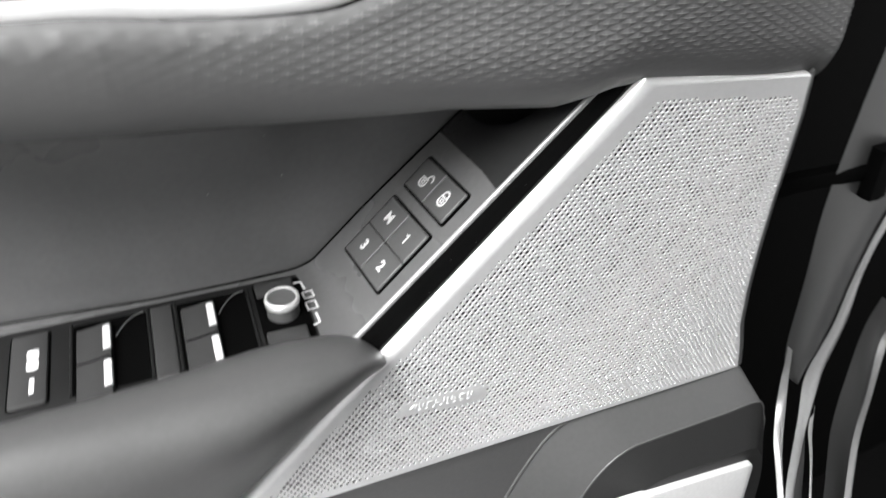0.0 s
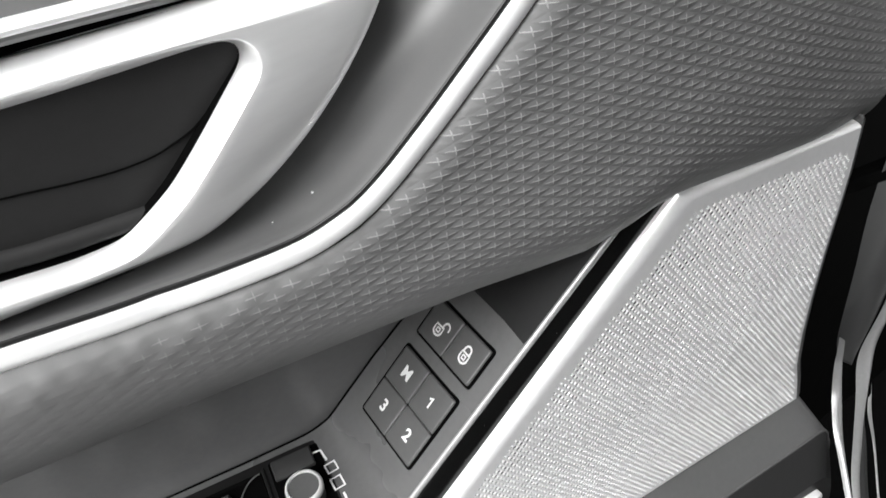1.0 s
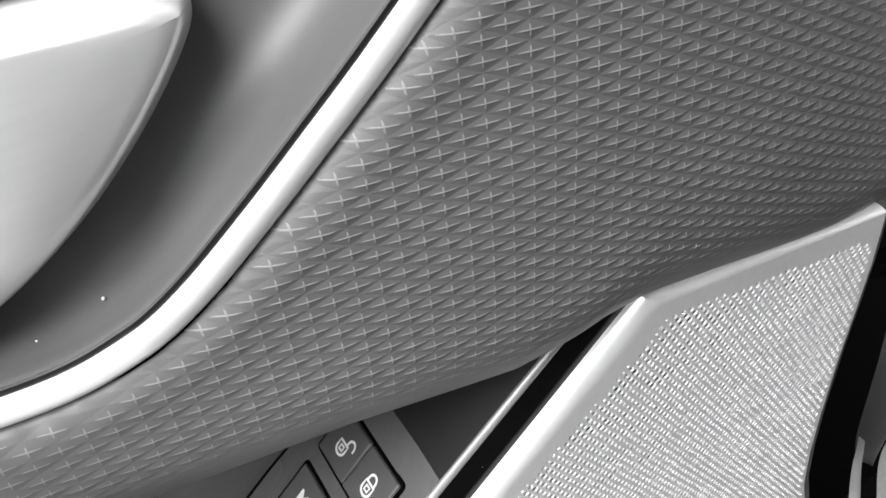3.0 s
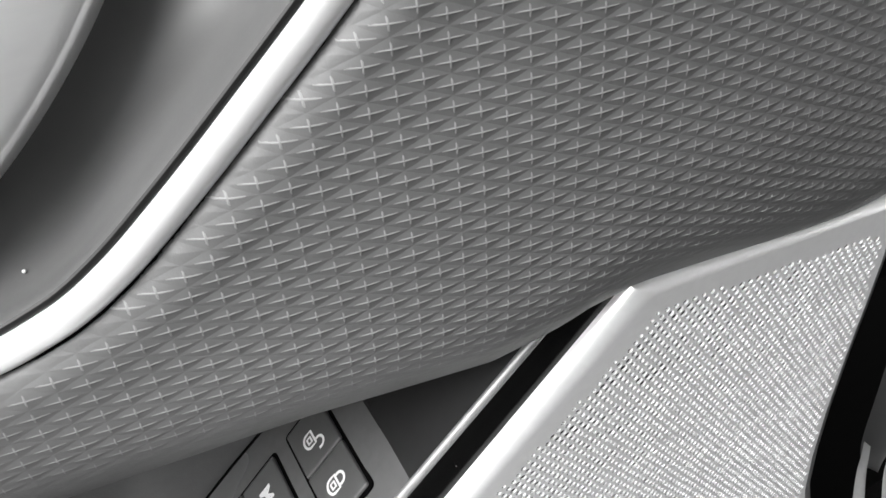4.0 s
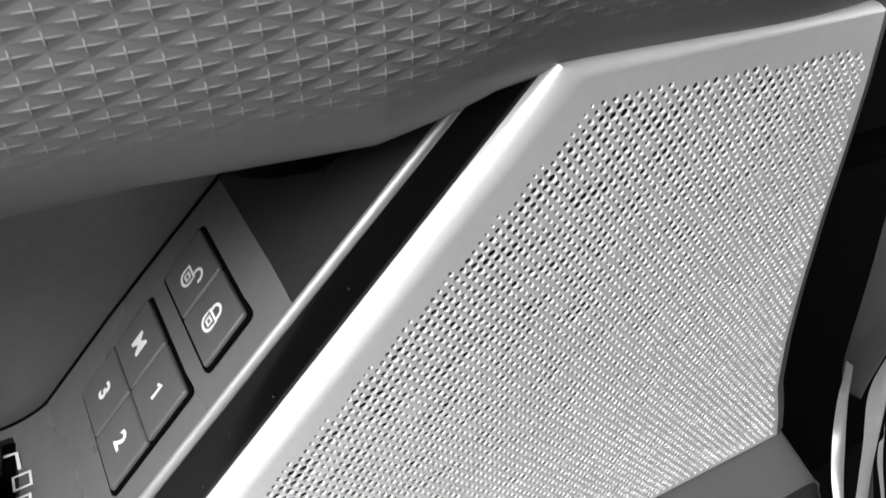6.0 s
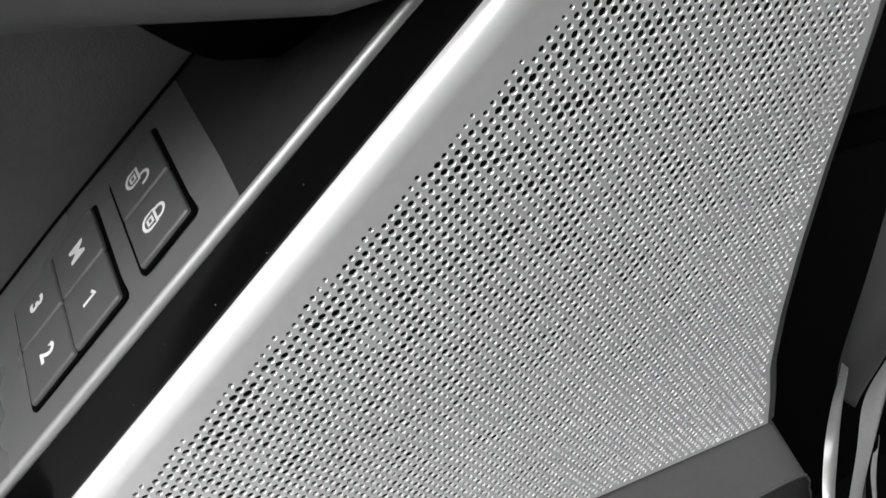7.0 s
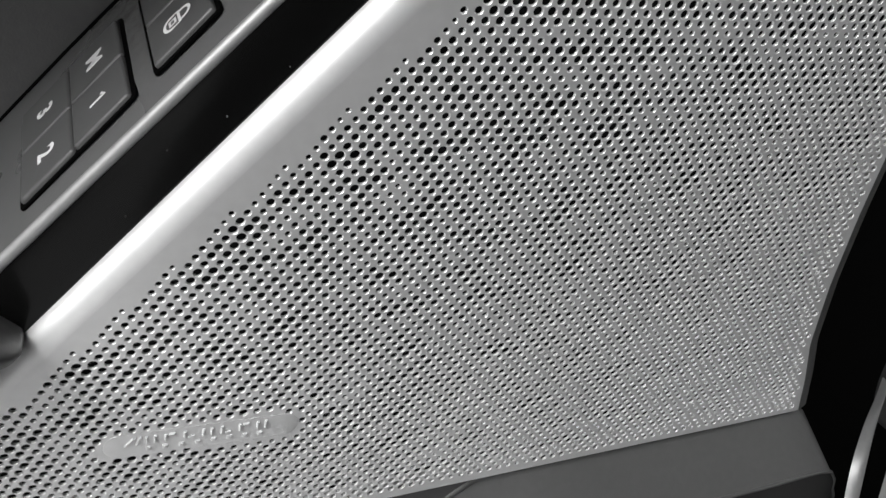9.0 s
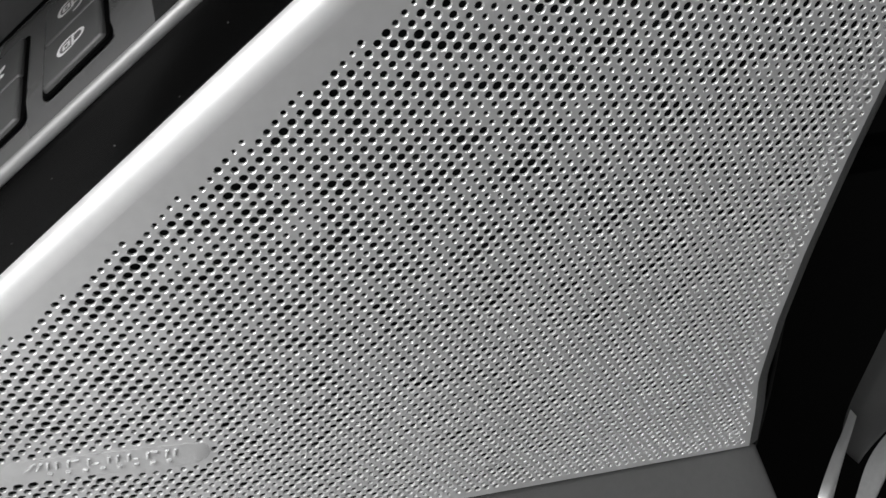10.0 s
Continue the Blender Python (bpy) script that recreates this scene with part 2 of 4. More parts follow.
def pad_mask(x, q, gap, phi):
    return soft(0.55 - phi, 0, 0.45) * soft(gap - SEAM, -0.3, 1.8) * np.interp(x, [-200, -100, -45, 0, 30, 130, 240], [0.3, 0.42, 0.6, 0.9, 1.0, 1.0, 0.75])


LA, LB, LO = np.array([5.619, -3.0735]), np.array([-0.351, -4.7235]), np.array([65.85, 1083.61])
RELIEF = 0.28


def pad_point(al, be, h):
    x, q = LO[0] + al * LA[0] + be * LB[0], LO[1] + al * LA[1] + be * LB[1]
    p, gap, phi = pad_surface(x, q)
    m = pad_mask(x, q, gap, phi)
    p = p.copy()
    p[..., 1] -= h * m * RELIEF
    return p


def upper_pad():
    cells = []
    for i in range(-56, 50):
        for j in range(-60, 80):
            x, q = LO + i * LA + j * LB
            if -215 < x < 300 and q < 1172 and q > interp(x, PAD_LOW) - 14:
                cells.append((i, j))
    c = np.array(cells, float)
    x, q = LO[0] + c[:, 0] * LA[0] + c[:, 1] * LB[0], LO[1] + c[:, 0] * LA[1] + c[:, 1] * LB[1]
    c = c[chrome_gap(x, q) > -3.0]
    corners = np.array([(-1, 0.5), (0, 0.5), (1, -0.5), (0, -0.5)])
    n = 4
    grid = [(a, b) for a in range(n + 1) for b in range(n + 1 - a)]
    index = {g: k for k, g in enumerate(grid)}
    tris = []
    for a in range(n):
        for b in range(n - a):
            tris.append((index[a, b], index[a + 1, b], index[a, b + 1]))
            if a + b < n - 1:
                tris.append((index[a + 1, b], index[a + 1, b + 1], index[a, b + 1]))
    bary = np.array([(a / n, b / n) for a, b in grid])
    verts, norms, faces, base = [], [], [], 0
    for k in range(4):
        p1, p2 = corners[k], corners[(k + 1) % 4]
        off = bary[:, :1] * p1 + bary[:, 1:] * p2
        hh = 1 - bary.sum(1)
        # the height as a linear function of the lattice coordinates, for the normals
        inv = np.linalg.inv(np.stack([p1, p2], 1))
        slope = -(inv[0] + inv[1])
        al = c[:, None, 0] + off[None, :, 0]
        be = c[:, None, 1] + off[None, :, 1]
        h = np.broadcast_to(hh, al.shape)
        p0 = pad_point(al.ravel(), be.ravel(), h.ravel())
        e = 0.02
        pa = pad_point(al.ravel() + e, be.ravel(), h.ravel() + slope[0] * e)
        pb = pad_point(al.ravel(), be.ravel() + e, h.ravel() + slope[1] * e)
        nn = np.cross(pa - p0, pb - p0)
        nn /= np.linalg.norm(nn, axis=1)[:, None] + 1e-12
        verts.append(p0)
        norms.append(nn)
        m = len(grid)
        t = np.array(tris)
        f = (np.arange(len(c)) * m)[:, None, None] + t[None] + base
        faces.append(f.reshape(-1, 3))
        base += len(p0)
    verts, norms, faces = np.concatenate(verts), np.concatenate(norms), np.concatenate(faces)
    # outward is towards the cabin
    if norms[:, 1].mean() > 0:
        norms = -norms
    fn = np.cross(verts[faces[:, 1]] - verts[faces[:, 0]], verts[faces[:, 2]] - verts[faces[:, 0]])
    flip = (fn * norms[faces[:, 0]]).sum(1) < 0
    faces[flip] = faces[flip][:, ::-1]
    shared, where = np.unique(np.round(verts, 4), axis=0, return_inverse=True)
    where = where.reshape(-1)
    me = bpy.data.meshes.new("pad_skin")
    me.from_pydata((shared * MM).tolist(), [], where[faces].tolist())
    me.shade_smooth()
    me.normals_split_custom_set(norms[faces.ravel()].tolist())
    skin = me

    # raised stitch-like crosses on the peaks
    cm = pad_mask(*[a for a in (LO[0] + c[:, 0] * LA[0] + c[:, 1] * LB[0], LO[1] + c[:, 0] * LA[1] + c[:, 1] * LB[1])], *pad_surface(LO[0] + c[:, 0] * LA[0] + c[:, 1] * LB[0], LO[1] + c[:, 0] * LA[1] + c[:, 1] * LB[1])[1:])
    clear = (cm > 0.5) & (chrome_gap(LO[0] + c[:, 0] * LA[0] + c[:, 1] * LB[0], LO[1] + c[:, 0] * LA[1] + c[:, 1] * LB[1]) > SEAM + 1.6)
    cc, lifts = c[clear], cm[clear]
    vs, fs, base = [], [], 0
    for (d, half, reach) in (((1.0, -0.5), 0.036, 0.58), ((0.0, 0.5), 0.03, 0.6)):
        d = np.array(d)
        flat = d[0] * LA + d[1] * LB
        side = np.array([-flat[1], flat[0]]) / np.linalg.norm(flat)
        M = np.linalg.inv(np.stack([LA, LB], 1))
        sd = M @ (side * (0.24 if d[0] else 0.3))
        seg = 6
        rows = []
        for k in range(seg + 1):
            t = -reach + 2 * reach * k / seg
            lift = 0.22 * (1 - abs(t / reach) ** 3)
            for s, up in ((-1, -0.05), (0, lift), (1, -0.05)):
                al, be = cc[:, 0] + d[0] * t + s * sd[0], cc[:, 1] + d[1] * t + s * sd[1]
                p = pad_point(al, be, np.full(len(cc), 1 - abs(t)) - 0.02 * abs(s))
                p[:, 1] -= up * lifts - 0.12 * (1 - lifts)
                rows.append(p)
        r = np.stack(rows, 1)
        m = r.shape[1]
        quad = []
        for k in range(seg):
            for s in (0, 1):
                a = 3 * k + s
                quad.append((a, a + 1, a + 4, a + 3))
        vs.append(r.reshape(-1, 3))
        fs.append(((np.arange(len(cc)) * m)[:, None, None] + np.array(quad)[None] + base).reshape(-1, 4))
        base += r.shape[0] * m
    vs, fs = np.concatenate(vs), np.concatenate(fs)
    stitch = bpy.data.meshes.new("stitch_ridges")
    stitch.from_pydata((vs * MM).tolist(), [], fs.tolist())
    stitch.shade_smooth()
    return skin, stitch


door = holder("upper_door_pad", "grey leatherette door pad embossed with small diamonds and stitched crosses", "door trim", (0.05, 0.02, 1.05))
skin, stitch = upper_pad()
part("cover", skin, LEATHER, door)
tagged(part("stitching", stitch, THREAD, door, "fine pale raised cross stitches"), kind="stuff")

WALL_Y = [(-260, 58), (-171, 40), (-90, 22), (-27, 14), (19, 13), (68, 8), (130, 2)]
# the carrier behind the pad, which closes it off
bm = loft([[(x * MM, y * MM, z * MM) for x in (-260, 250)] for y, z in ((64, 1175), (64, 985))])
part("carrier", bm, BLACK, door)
# black underside, lowered out of sight towards the front to block light from the panel
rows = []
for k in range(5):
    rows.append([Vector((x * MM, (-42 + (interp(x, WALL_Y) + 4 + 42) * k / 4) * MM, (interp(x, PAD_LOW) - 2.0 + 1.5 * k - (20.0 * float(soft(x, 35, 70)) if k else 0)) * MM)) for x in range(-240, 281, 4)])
part("underside_shade", loft(rows), BLACK, door)

# ---- chrome line and handle recess ----
trim = holder("chrome_trim", "bright satin chrome strip curving round the handle recess", "trim", (0, -0.045, 1.05))


def shifted(d):
    """The chrome line moved by d mm to the recess's side, as points x, z."""
    out = []
    for i in range(len(CH)):
        t = CH[min(i + 1, len(CH) - 1)] - CH[max(i - 1, 0)]
        t = t / np.linalg.norm(t)
        out.append(CH[i] + d * np.array([-t[1], t[0]]))
    return out


line3 = [Vector((p[0] * MM, interp(p[0], CHROME_Y) * MM, p[1] * MM)) for p in shifted(-0.6)]
part("strip", sweep(line3, 0.0038, 0.0028, 28, power=2.1), CHROME, trim)
recess = holder("handle_recess", "dark grey plastic recess behind the door handle", "door trim", (0, 0, 1.08))
rows = []
for d, far, y in ((2.6, 0, -44.5), (3.4, 0, -43.2), (3.4, 0, -41), (3.0, 0, -38), (2.4, 0, -35), (1.6, 0.3, -31.5), (1.0, 1.4, -28), (0.7, 3.4, -25), (0.4, 6.4, -22.5), (0.2, 10.5, -20.6), (0, 16, -19.3), (0, 22, -18.6), (0, 32, -18), (0, 50, -17.2), (0, 75, -16.5)):
    row = []
    # the wall cuts in under the strip along the bottom of the recess
    for p, q in zip(shifted(d), shifted(d - 2.0 * float(soft(y, -43, -34)))):
        p = p + (q - p) * float(soft(-p[0], -24, -2))
        row.append(Vector(((p[0] - 0.35 * far) * MM, (y + (interp(p[0], CHROME_Y) + 45.5) * max(0, min(1, y / -39))) * MM, (p[1] + 0.94 * far) * MM)))
    rows.append(row)
part("bowl", loft(rows), BOWL, recess, angle=180)
part("back", loft([[(x * MM, 36 * MM, z * MM) for x in (-260, 160)] for z in (1040, 1175)]), BLACK, recess)
part("edge_seam", sweep([Vector((p[0] * MM, interp(p[0], CHROME_Y) * MM + 0.0003, p[1] * MM)) for p in shifted(4.0)], 0.0011, 0.0007, 8), PLATE, trim, "dark seam beside the strip")
part("edge_seam", sweep([Vector((p[0] * MM, interp(p[0], CHROME_Y) * MM + 0.0006, p[1] * MM)) for p in shifted(-5.2)], 0.0009, 0.0012, 8), BLACK, trim, "dark seam beside the strip")

for x, y, z, r in ((-4.2, -37.4, 1061.4, 0.45), (-20, -41, 1060.8, 0.25)):
    bm = bmesh.new()
    bmesh.ops.create_icosphere(bm, subdivisions=2, radius=r * MM, matrix=Matrix.Translation((x * MM, y * MM, z * MM)))
    part("dust_speck", bm, WHITE, recess, "tiny pale speck of dust")

# ---- door handle ----
def lean_back(v):
    """How far (mm) the handle lies away from the cabin at the height v: upright below, leaning above."""
    def bend(at, w):
        return w * math.log(1 + math.exp((v - at) / w))
    turned_in = 8 * math.log(1 + math.exp((1088 - v) / 8))
    return 0.05 * (v - 1095) + 0.28 * bend(1100, 16) + 0.4 * bend(1125, 3) - 4 + 0.3 * turned_in


def even(line, n):
    """A line of pairs cut into n equal steps."""
    d = [0.0]
    for a, b in zip(line, line[1:]):
        d.append(d[-1] + math.hypot(b[0] - a[0], b[1] - a[1]))
    s = [d[-1] * k / n for k in range(n + 1)]
    return [(float(np.interp(q, d, [p[0] for p in line])), float(np.interp(q, d, [p[1] for p in line]))) for q in s]


def eased(line, rounds=30):
    """Softens the kinks of an open line."""
    l = [np.array(p) for p in line]
    for _ in range(rounds):
        l = [l[0]] + [0.25 * l[i - 1] + 0.5 * l[i] + 0.25 * l[i + 1] for i in range(1, len(l) - 1)] + [l[-1]]
    return [tuple(p) for p in l]


def grown(line, d, share=None):
    """An open line moved d mm to its right-hand side, or by a share of that at each point."""
    out = []
    for i in range(len(line)):
        a, b = line[max(i - 1, 0)], line[min(i + 1, len(line) - 1)]
        t = Vector((b[0] - a[0], b[1] - a[1])).normalized()
        e = d * share[i] if share else d
        out.append((line[i][0] + t.y * e, line[i][1] - t.x * e))
    return out


def handle_mesh():
    """A closed metal band between the outer line and the opening, with a broad bevel round the opening."""
    outer, inner = [], []
    for o, i, n in HANDLE_SPANS:
        outer += even(o, n)[:-1]
        inner += even(i, n)[:-1]
    outer.append(HANDLE_SPANS[-1][0][-1])
    inner.append(HANDLE_SPANS[-1][1][-1])
    outer, inner = eased(outer, 26), eased(inner, 14)
    # the bevel is broader along the upper arm
    share = [0.62 + 0.55 * float(soft(i, len(inner) - 50, len(inner) - 30)) for i in range(len(inner))]
    rows = [(grown(outer, d), y) for d, y in ((-4, -18), (-1.0, -27), (-0.1, -32.5), (-0.6, -34.6), (-3.4, -38.9), (-4.4, -40.3), (-5.6, -41))]
    first, last = grown(outer, -5.6), grown(inner, 5.4, share)
    for k in range(1, 9):
        t = k / 9
        rows.append(([(p[0] * (1 - t) + q[0] * t, p[1] * (1 - t) + q[1] * t) for p, q in zip(first, last)], -41.0 - 0.5 * math.sin(math.pi * t) - 0.9 * t))
    rows += [(grown(inner, d, share), y) for d, y in ((5.4, -41.9), (5.0, -41.8), (4.5, -41.3), (2.4, -38.4), (0.8, -36.2), (0.2, -35.2), (0, -34.4))]
    wall = [(grown(inner, d), y) for d, y in ((0, -34.4), (-0.1, -30), (-0.6, -18))]
    return [loft([[(p[0] * MM, (y + lean_back(p[1])) * MM, p[1] * MM) for p in r] for r, y in g]) for g in (rows, wall)]


CUP_SEAM = [(-210, 1128), (-120, 1108), (-82, 1100), (-66, 1096), (-53, 1093.5), (-43, 1093), (-37, 1094), (-30, 1096), (-25, 1099), (-19, 1103), (-13, 1108), (-6, 1115)]
HANDLE_SPANS = [
    ([(-230, 1084), (-100, 1067), (-62, 1062)], [(-230, 1100), (-100, 1081), (-76, 1075)], 30),
    ([(-62, 1062), (-38, 1060)], [(-76, 1075), (-60, 1074)], 14),
    ([(-38, 1060), (-15.5, 1070), (3.8, 1083), (21.8, 1098), (35.5, 1111.5)], [(-60, 1074), (-43, 1084), (-30, 1095), (-12, 1110)], 40),
    ([(35.5, 1111.5), (39, 1117), (36, 1122), (26, 1124.5)], [(-12, 1109), (-9.5, 1114), (-13, 1117.3), (-24, 1118.3)], 20),
    ([(26, 1124.5), (-11, 1126.5), (-43, 1129.3), (-74, 1132), (-230, 1144)], [(-24, 1118.3), (-49, 1119.8), (-80, 1122), (-230, 1132)], 40),
]
handle = holder("grab_handle", "satin silver metal door pull handle with a triangular opening", "handle", (0, -0.04, 1.1))
band, wall = handle_mesh()
part("pull", band, SATIN, handle, angle=85)
part("cup_wall", wall, BLACK, handle)
part("pull_cup", plate([(-230, 1060), (-62, 1060), (-32, 1080), (-2, 1108), (-4, 1124), (-80, 1128), (-230, 1138)], facing(-30.3), [(0, 1.0), (0, 0)]), CUP, handle, "dark cup behind the pull")
seam = spline([(x * MM, -0.0315, z * MM) for x, z in CUP_SEAM], 0.002)
part("cup_seam", sweep(seam, 0.00025, 0.0004, 8), BLACK, handle)
part("cup_roll", sweep(spline([(-0.2, -0.0315, 1.104), (-0.105, -0.0315, 1.086), (-0.083, -0.0315, 1.081), (-0.05, -0.0315, 1.076)], 0.01), 0.0032, 0.003, 12), CUP, handle)

# ---- trim above the handle ----
upper = holder("belt_trim", "bright metal trim bar above the door handle", "trim", (-0.05, -0.045, 1.145))
belt = spline([(-0.23, -0.027, 1.158), (-0.06, -0.026, 1.1376), (0.0, -0.025, 1.1305), (0.1, -0.024, 1.124)], 0.01)
part("bar", sweep([p + Vector((0, 0, 0.0008)) for p in belt], 0.0019, 0.0036, 14), CHROME, upper)
part("groove", sweep([p + Vector((0, 0.002, -0.0029)) for p in belt], 0.0015, 0.0012, 8), STRIP, upper, "dull grey groove")
# a solid black bar drawn where the gap over the handle lies in shade
part("shadow_gap", sweep([p + Vector((0, 0.004, -0.0066)) for p in belt], 0.0025, 0.0012, 8), BLACK, upper, "black strip for the shaded gap over the handle")
part("ledge", loft([[(x, y * MM, (z - 110 * (x + 0.06)) * MM) for x in (-0.23, 0.1)] for y, z in ((-25.5, 1131.6), (-22, 1129.5), (-10, 1128), (4, 1128))]), BLACK, upper)
part("upper_skin", loft([[(x, y * MM, (z - 110 * (x + 0.06)) * MM) for x in (-0.26, -0.1, 0.1, 0.3)] for y, z in ((-24, 1138.5), (-23, 1142), (-16, 1152), (0, 1160), (60, 1166))]), SOFT, upper)

# ---- pocket wall, switch panel ----
pocket = holder("door_pocket_wall", "smooth grey plastic wall behind the armrest switches", "door trim", (0, 0.02, 0.93))
xs = list(range(-260, 135, 5))
rows = []
for z in (862, 880, 900, 930, 960, 990, 1015, 1040, 1060):
    rows.append([Vector((x * MM, (interp(x, WALL_Y) + 2.2 + 0.00025 * (min(z, 1000) - 930) ** 2) * MM, z * MM)) for x in xs])
part("wall", loft(rows), WALL, pocket)

SLOPE = math.atan2(42.0, 51.0)
CU, SU = math.cos(SLOPE), math.sin(SLOPE)


def on_panel(u, v, h):
    """Memory panel: u up the slope from the lower outer button corner, v towards the cabin, h proud (mm)."""
    return Vector(((u * CU - h * SU) * MM, -v * MM, (900 + u * SU + h * CU) * MM))


panel = holder("switch_panel", "dark grey switch panel rising from the armrest to the speaker", "switch panel", (0, -0.02, 0.9))
rows = []
for kind, s in [("flat", x) for x in (-260, -200, -150, -100, -60, -40)] + [("bend", k) for k in range(7)] + [("slope", u) for u in (-14, 0, 20, 40, 60, 79, 80, 110, 135, 165)]:
    row = []
    for k in range(9):
        if kind == "flat":
            p = Vector((s * MM, 0, 0.885))
        elif kind == "slope":
            p = on_panel(s, 0, 0)
        else:
            t = s / 6
            a, b, c = Vector((-0.034, 0, 0.885)), Vector((-0.0182, 0, 0.885)), on_panel(-17, 0, 0)
            p = (1 - t) ** 2 * a + 2 * t * (1 - t) * b + t * t * c
        y0 = interp(p.x * 1000, WALL_Y)
        p.y = (y0 + (-51 - y0) * k / 8) * MM
        if kind == "slope":
            p.z += max(0.0, (k - 6) / 2) * ((898.9 + 790 * p.x) * MM - p.z)
        row.append(p)
    rows.append(row)
# past this row the panel is darkened in colour for the shade under the pad
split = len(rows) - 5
part("base", loft(rows[:split + 1]), PANEL, panel)
part("panel_end_shade", loft([rows[split]] + [[p + Vector((0, 0, 0.0003)) for p in r] for r in rows[split + 1:]]), PANEL_SHADE, panel, "upper end of the panel, darkened in colour for the shade under the pad")
groove = [Vector((r[0].x, r[0].y + 0.0002, r[0].z + 0.0003)) for r in rows]
part("panel_groove", sweep(groove, 0.0005, 0.0006, 6, up=(0, 0, 1)), BLACK, panel, "dark seam along the wall")

strip = holder("panel_edge_trim", "thin satin silver strip over a gloss black band", "trim", (0.04, -0.052, 0.93))
sp = [Vector((x * MM, -0.0515, (898.2 + 0.79 * x) * MM)) for x in range(-40, 125, 5)]
part("silver_bar", sweep(sp, 0.0016, 0.0012, 14, up=(0, -0.7, 0.7)), STRIP, strip)

rows = []
for dy, dz in ((-52.4, -1.0), (-53.0, -3.0), (-53.8, -8), (-54.6, -16), (-55.2, -30)):
    rows.append([Vector((x * MM, dy * MM, (898 + 0.79 * x + dz) * MM)) for x in range(-45, 142, 6)])
part("gloss_band", loft(rows), GLOSS, strip, "gloss black band")

for x, d, r in ((48, 13, 0.22), (34, 8, 0.15), (63, 15, 0.18), (22, 14, 0.15), (75, 9, 0.2)):
    bm = bmesh.new()
    bmesh.ops.create_icosphere(bm, subdivisions=1, radius=r * MM, matrix=Matrix.Translation((x * MM, -0.0545, (898 + 0.79 * x - d) * MM)))
    part("dust_speck", bm, SOFT, strip, "tiny speck of dust")
for x, z, r in ((-25, 944, 0.3), (-31, 968, 0.2), (-62, 941, 0.25)):
    bm = bmesh.new()
    bmesh.ops.create_icosphere(bm, subdivisions=1, radius=r * MM, matrix=Matrix.Translation((x * MM, (interp(x, WALL_Y) + 2.2) * MM, z * MM)))
    part("dust_speck", bm, LIGHTPANEL, pocket, "tiny speck of dust")

# ---- buttons with their legends ----
FONT_SIZE = 8.0


def text_mesh(s, size):
    cu = bpy.data.curves.new("legend", "FONT")
    cu.body, cu.size, cu.align_x, cu.align_y, cu.extrude = s, size, "CENTER", "CENTER", 0.03
    cu.offset = 0.24
    ob = bpy.data.objects.new("legend", cu)
    scene.collection.objects.link(ob)
    bpy.context.view_layer.update()
    me = bpy.data.meshes.new_from_object(ob.evaluated_get(bpy.context.evaluated_depsgraph_get()))
    bpy.data.objects.remove(ob)
    bpy.data.curves.remove(cu)
    return me


def legend_on(me, u, v, h):
    """Lay a flat drawing (right is +v, up is +u) on the panel."""
    for vert in me.vertices:
        x, y, z = vert.co
        vert.co = on_panel(u + y, v + x, h + z)
    return me


def line_drawing(strokes, width):
    """Flat bars along poly-lines, in mm, as one mesh."""
    bm = bmesh.new()
    for pts, closed in strokes:
        n = len(pts)
        left, right = [], []
        for i in range(n):
            a = Vector(pts[i - 1] if (i or closed) else pts[0])
            b = Vector(pts[(i + 1) % n] if (i < n - 1 or closed) else pts[-1])
            t = (b - a).normalized()
            s = Vector((-t.y, t.x)) * width / 2
            left.append(bm.verts.new((pts[i][0] + s.x, pts[i][1] + s.y, 0.02)))
            right.append(bm.verts.new((pts[i][0] - s.x, pts[i][1] - s.y, 0.02)))
        for i in range(n if closed else n - 1):
            j = (i + 1) % n
            bm.faces.new((left[i], left[j], right[j], right[i]))
    me = bpy.data.meshes.new("legend")
    bm.to_mesh(me)
    bm.free()
    return me


def arc(cx, cy, rx, ry, a0, a1, n=12):
    return [(cx + rx * math.cos(radians(a0 + (a1 - a0) * k / n)), cy + ry * math.sin(radians(a0 + (a1 - a0) * k / n))) for k in range(n + 1)]


def padlock(is_open):
    shell = [(-2.1, 0.5), (-2.1, -1.6)] + arc(0, -1.6, 2.1, 1.7, 180, 360)[1:-1] + [(2.1, -1.6), (2.1, 0.5)]
    inner = [(-0.8, -0.5), (-0.8, -1.9), (0.8, -1.9), (0.8, -0.5)]
    if is_open:
        shackle = [(1.3, 0.5), (1.3, 1.3)] + arc(2.9, 1.4, 1.6, 1.7, 180, 0)[1:] + [(4.5, 0.6)]
    else:
        shackle = [(-1.6, 0.5), (-1.6, 1.5)] + arc(0, 1.6, 1.6, 1.6, 180, 0)[1:] + [(1.6, 0.5)]
    k = 1.25
    return line_drawing([([(k * x, k * y) for x, y in pts], c) for pts, c in ((shell, True), (inner, True), (shackle, False))], 0.95)


def button(name, u0, u1, v0, v1, me, label):
    b = part(name, plate(rounded([(u0, -v0), (u0, -v1), (u1, -v1), (u1, -v0)], 1.1, 3), lambda u, v, h: on_panel(u, -v, h),
             [(-1.0, 1.45), (-0.55, 1.38), (-0.2, 1.15), (0, 0.75), (0, -0.8)]), BUTTON, panel, label)
    part("legend", legend_on(me, (u0 + u1) / 2, (v0 + v1) / 2, 1.47), WHITE, b, "white printed symbol")


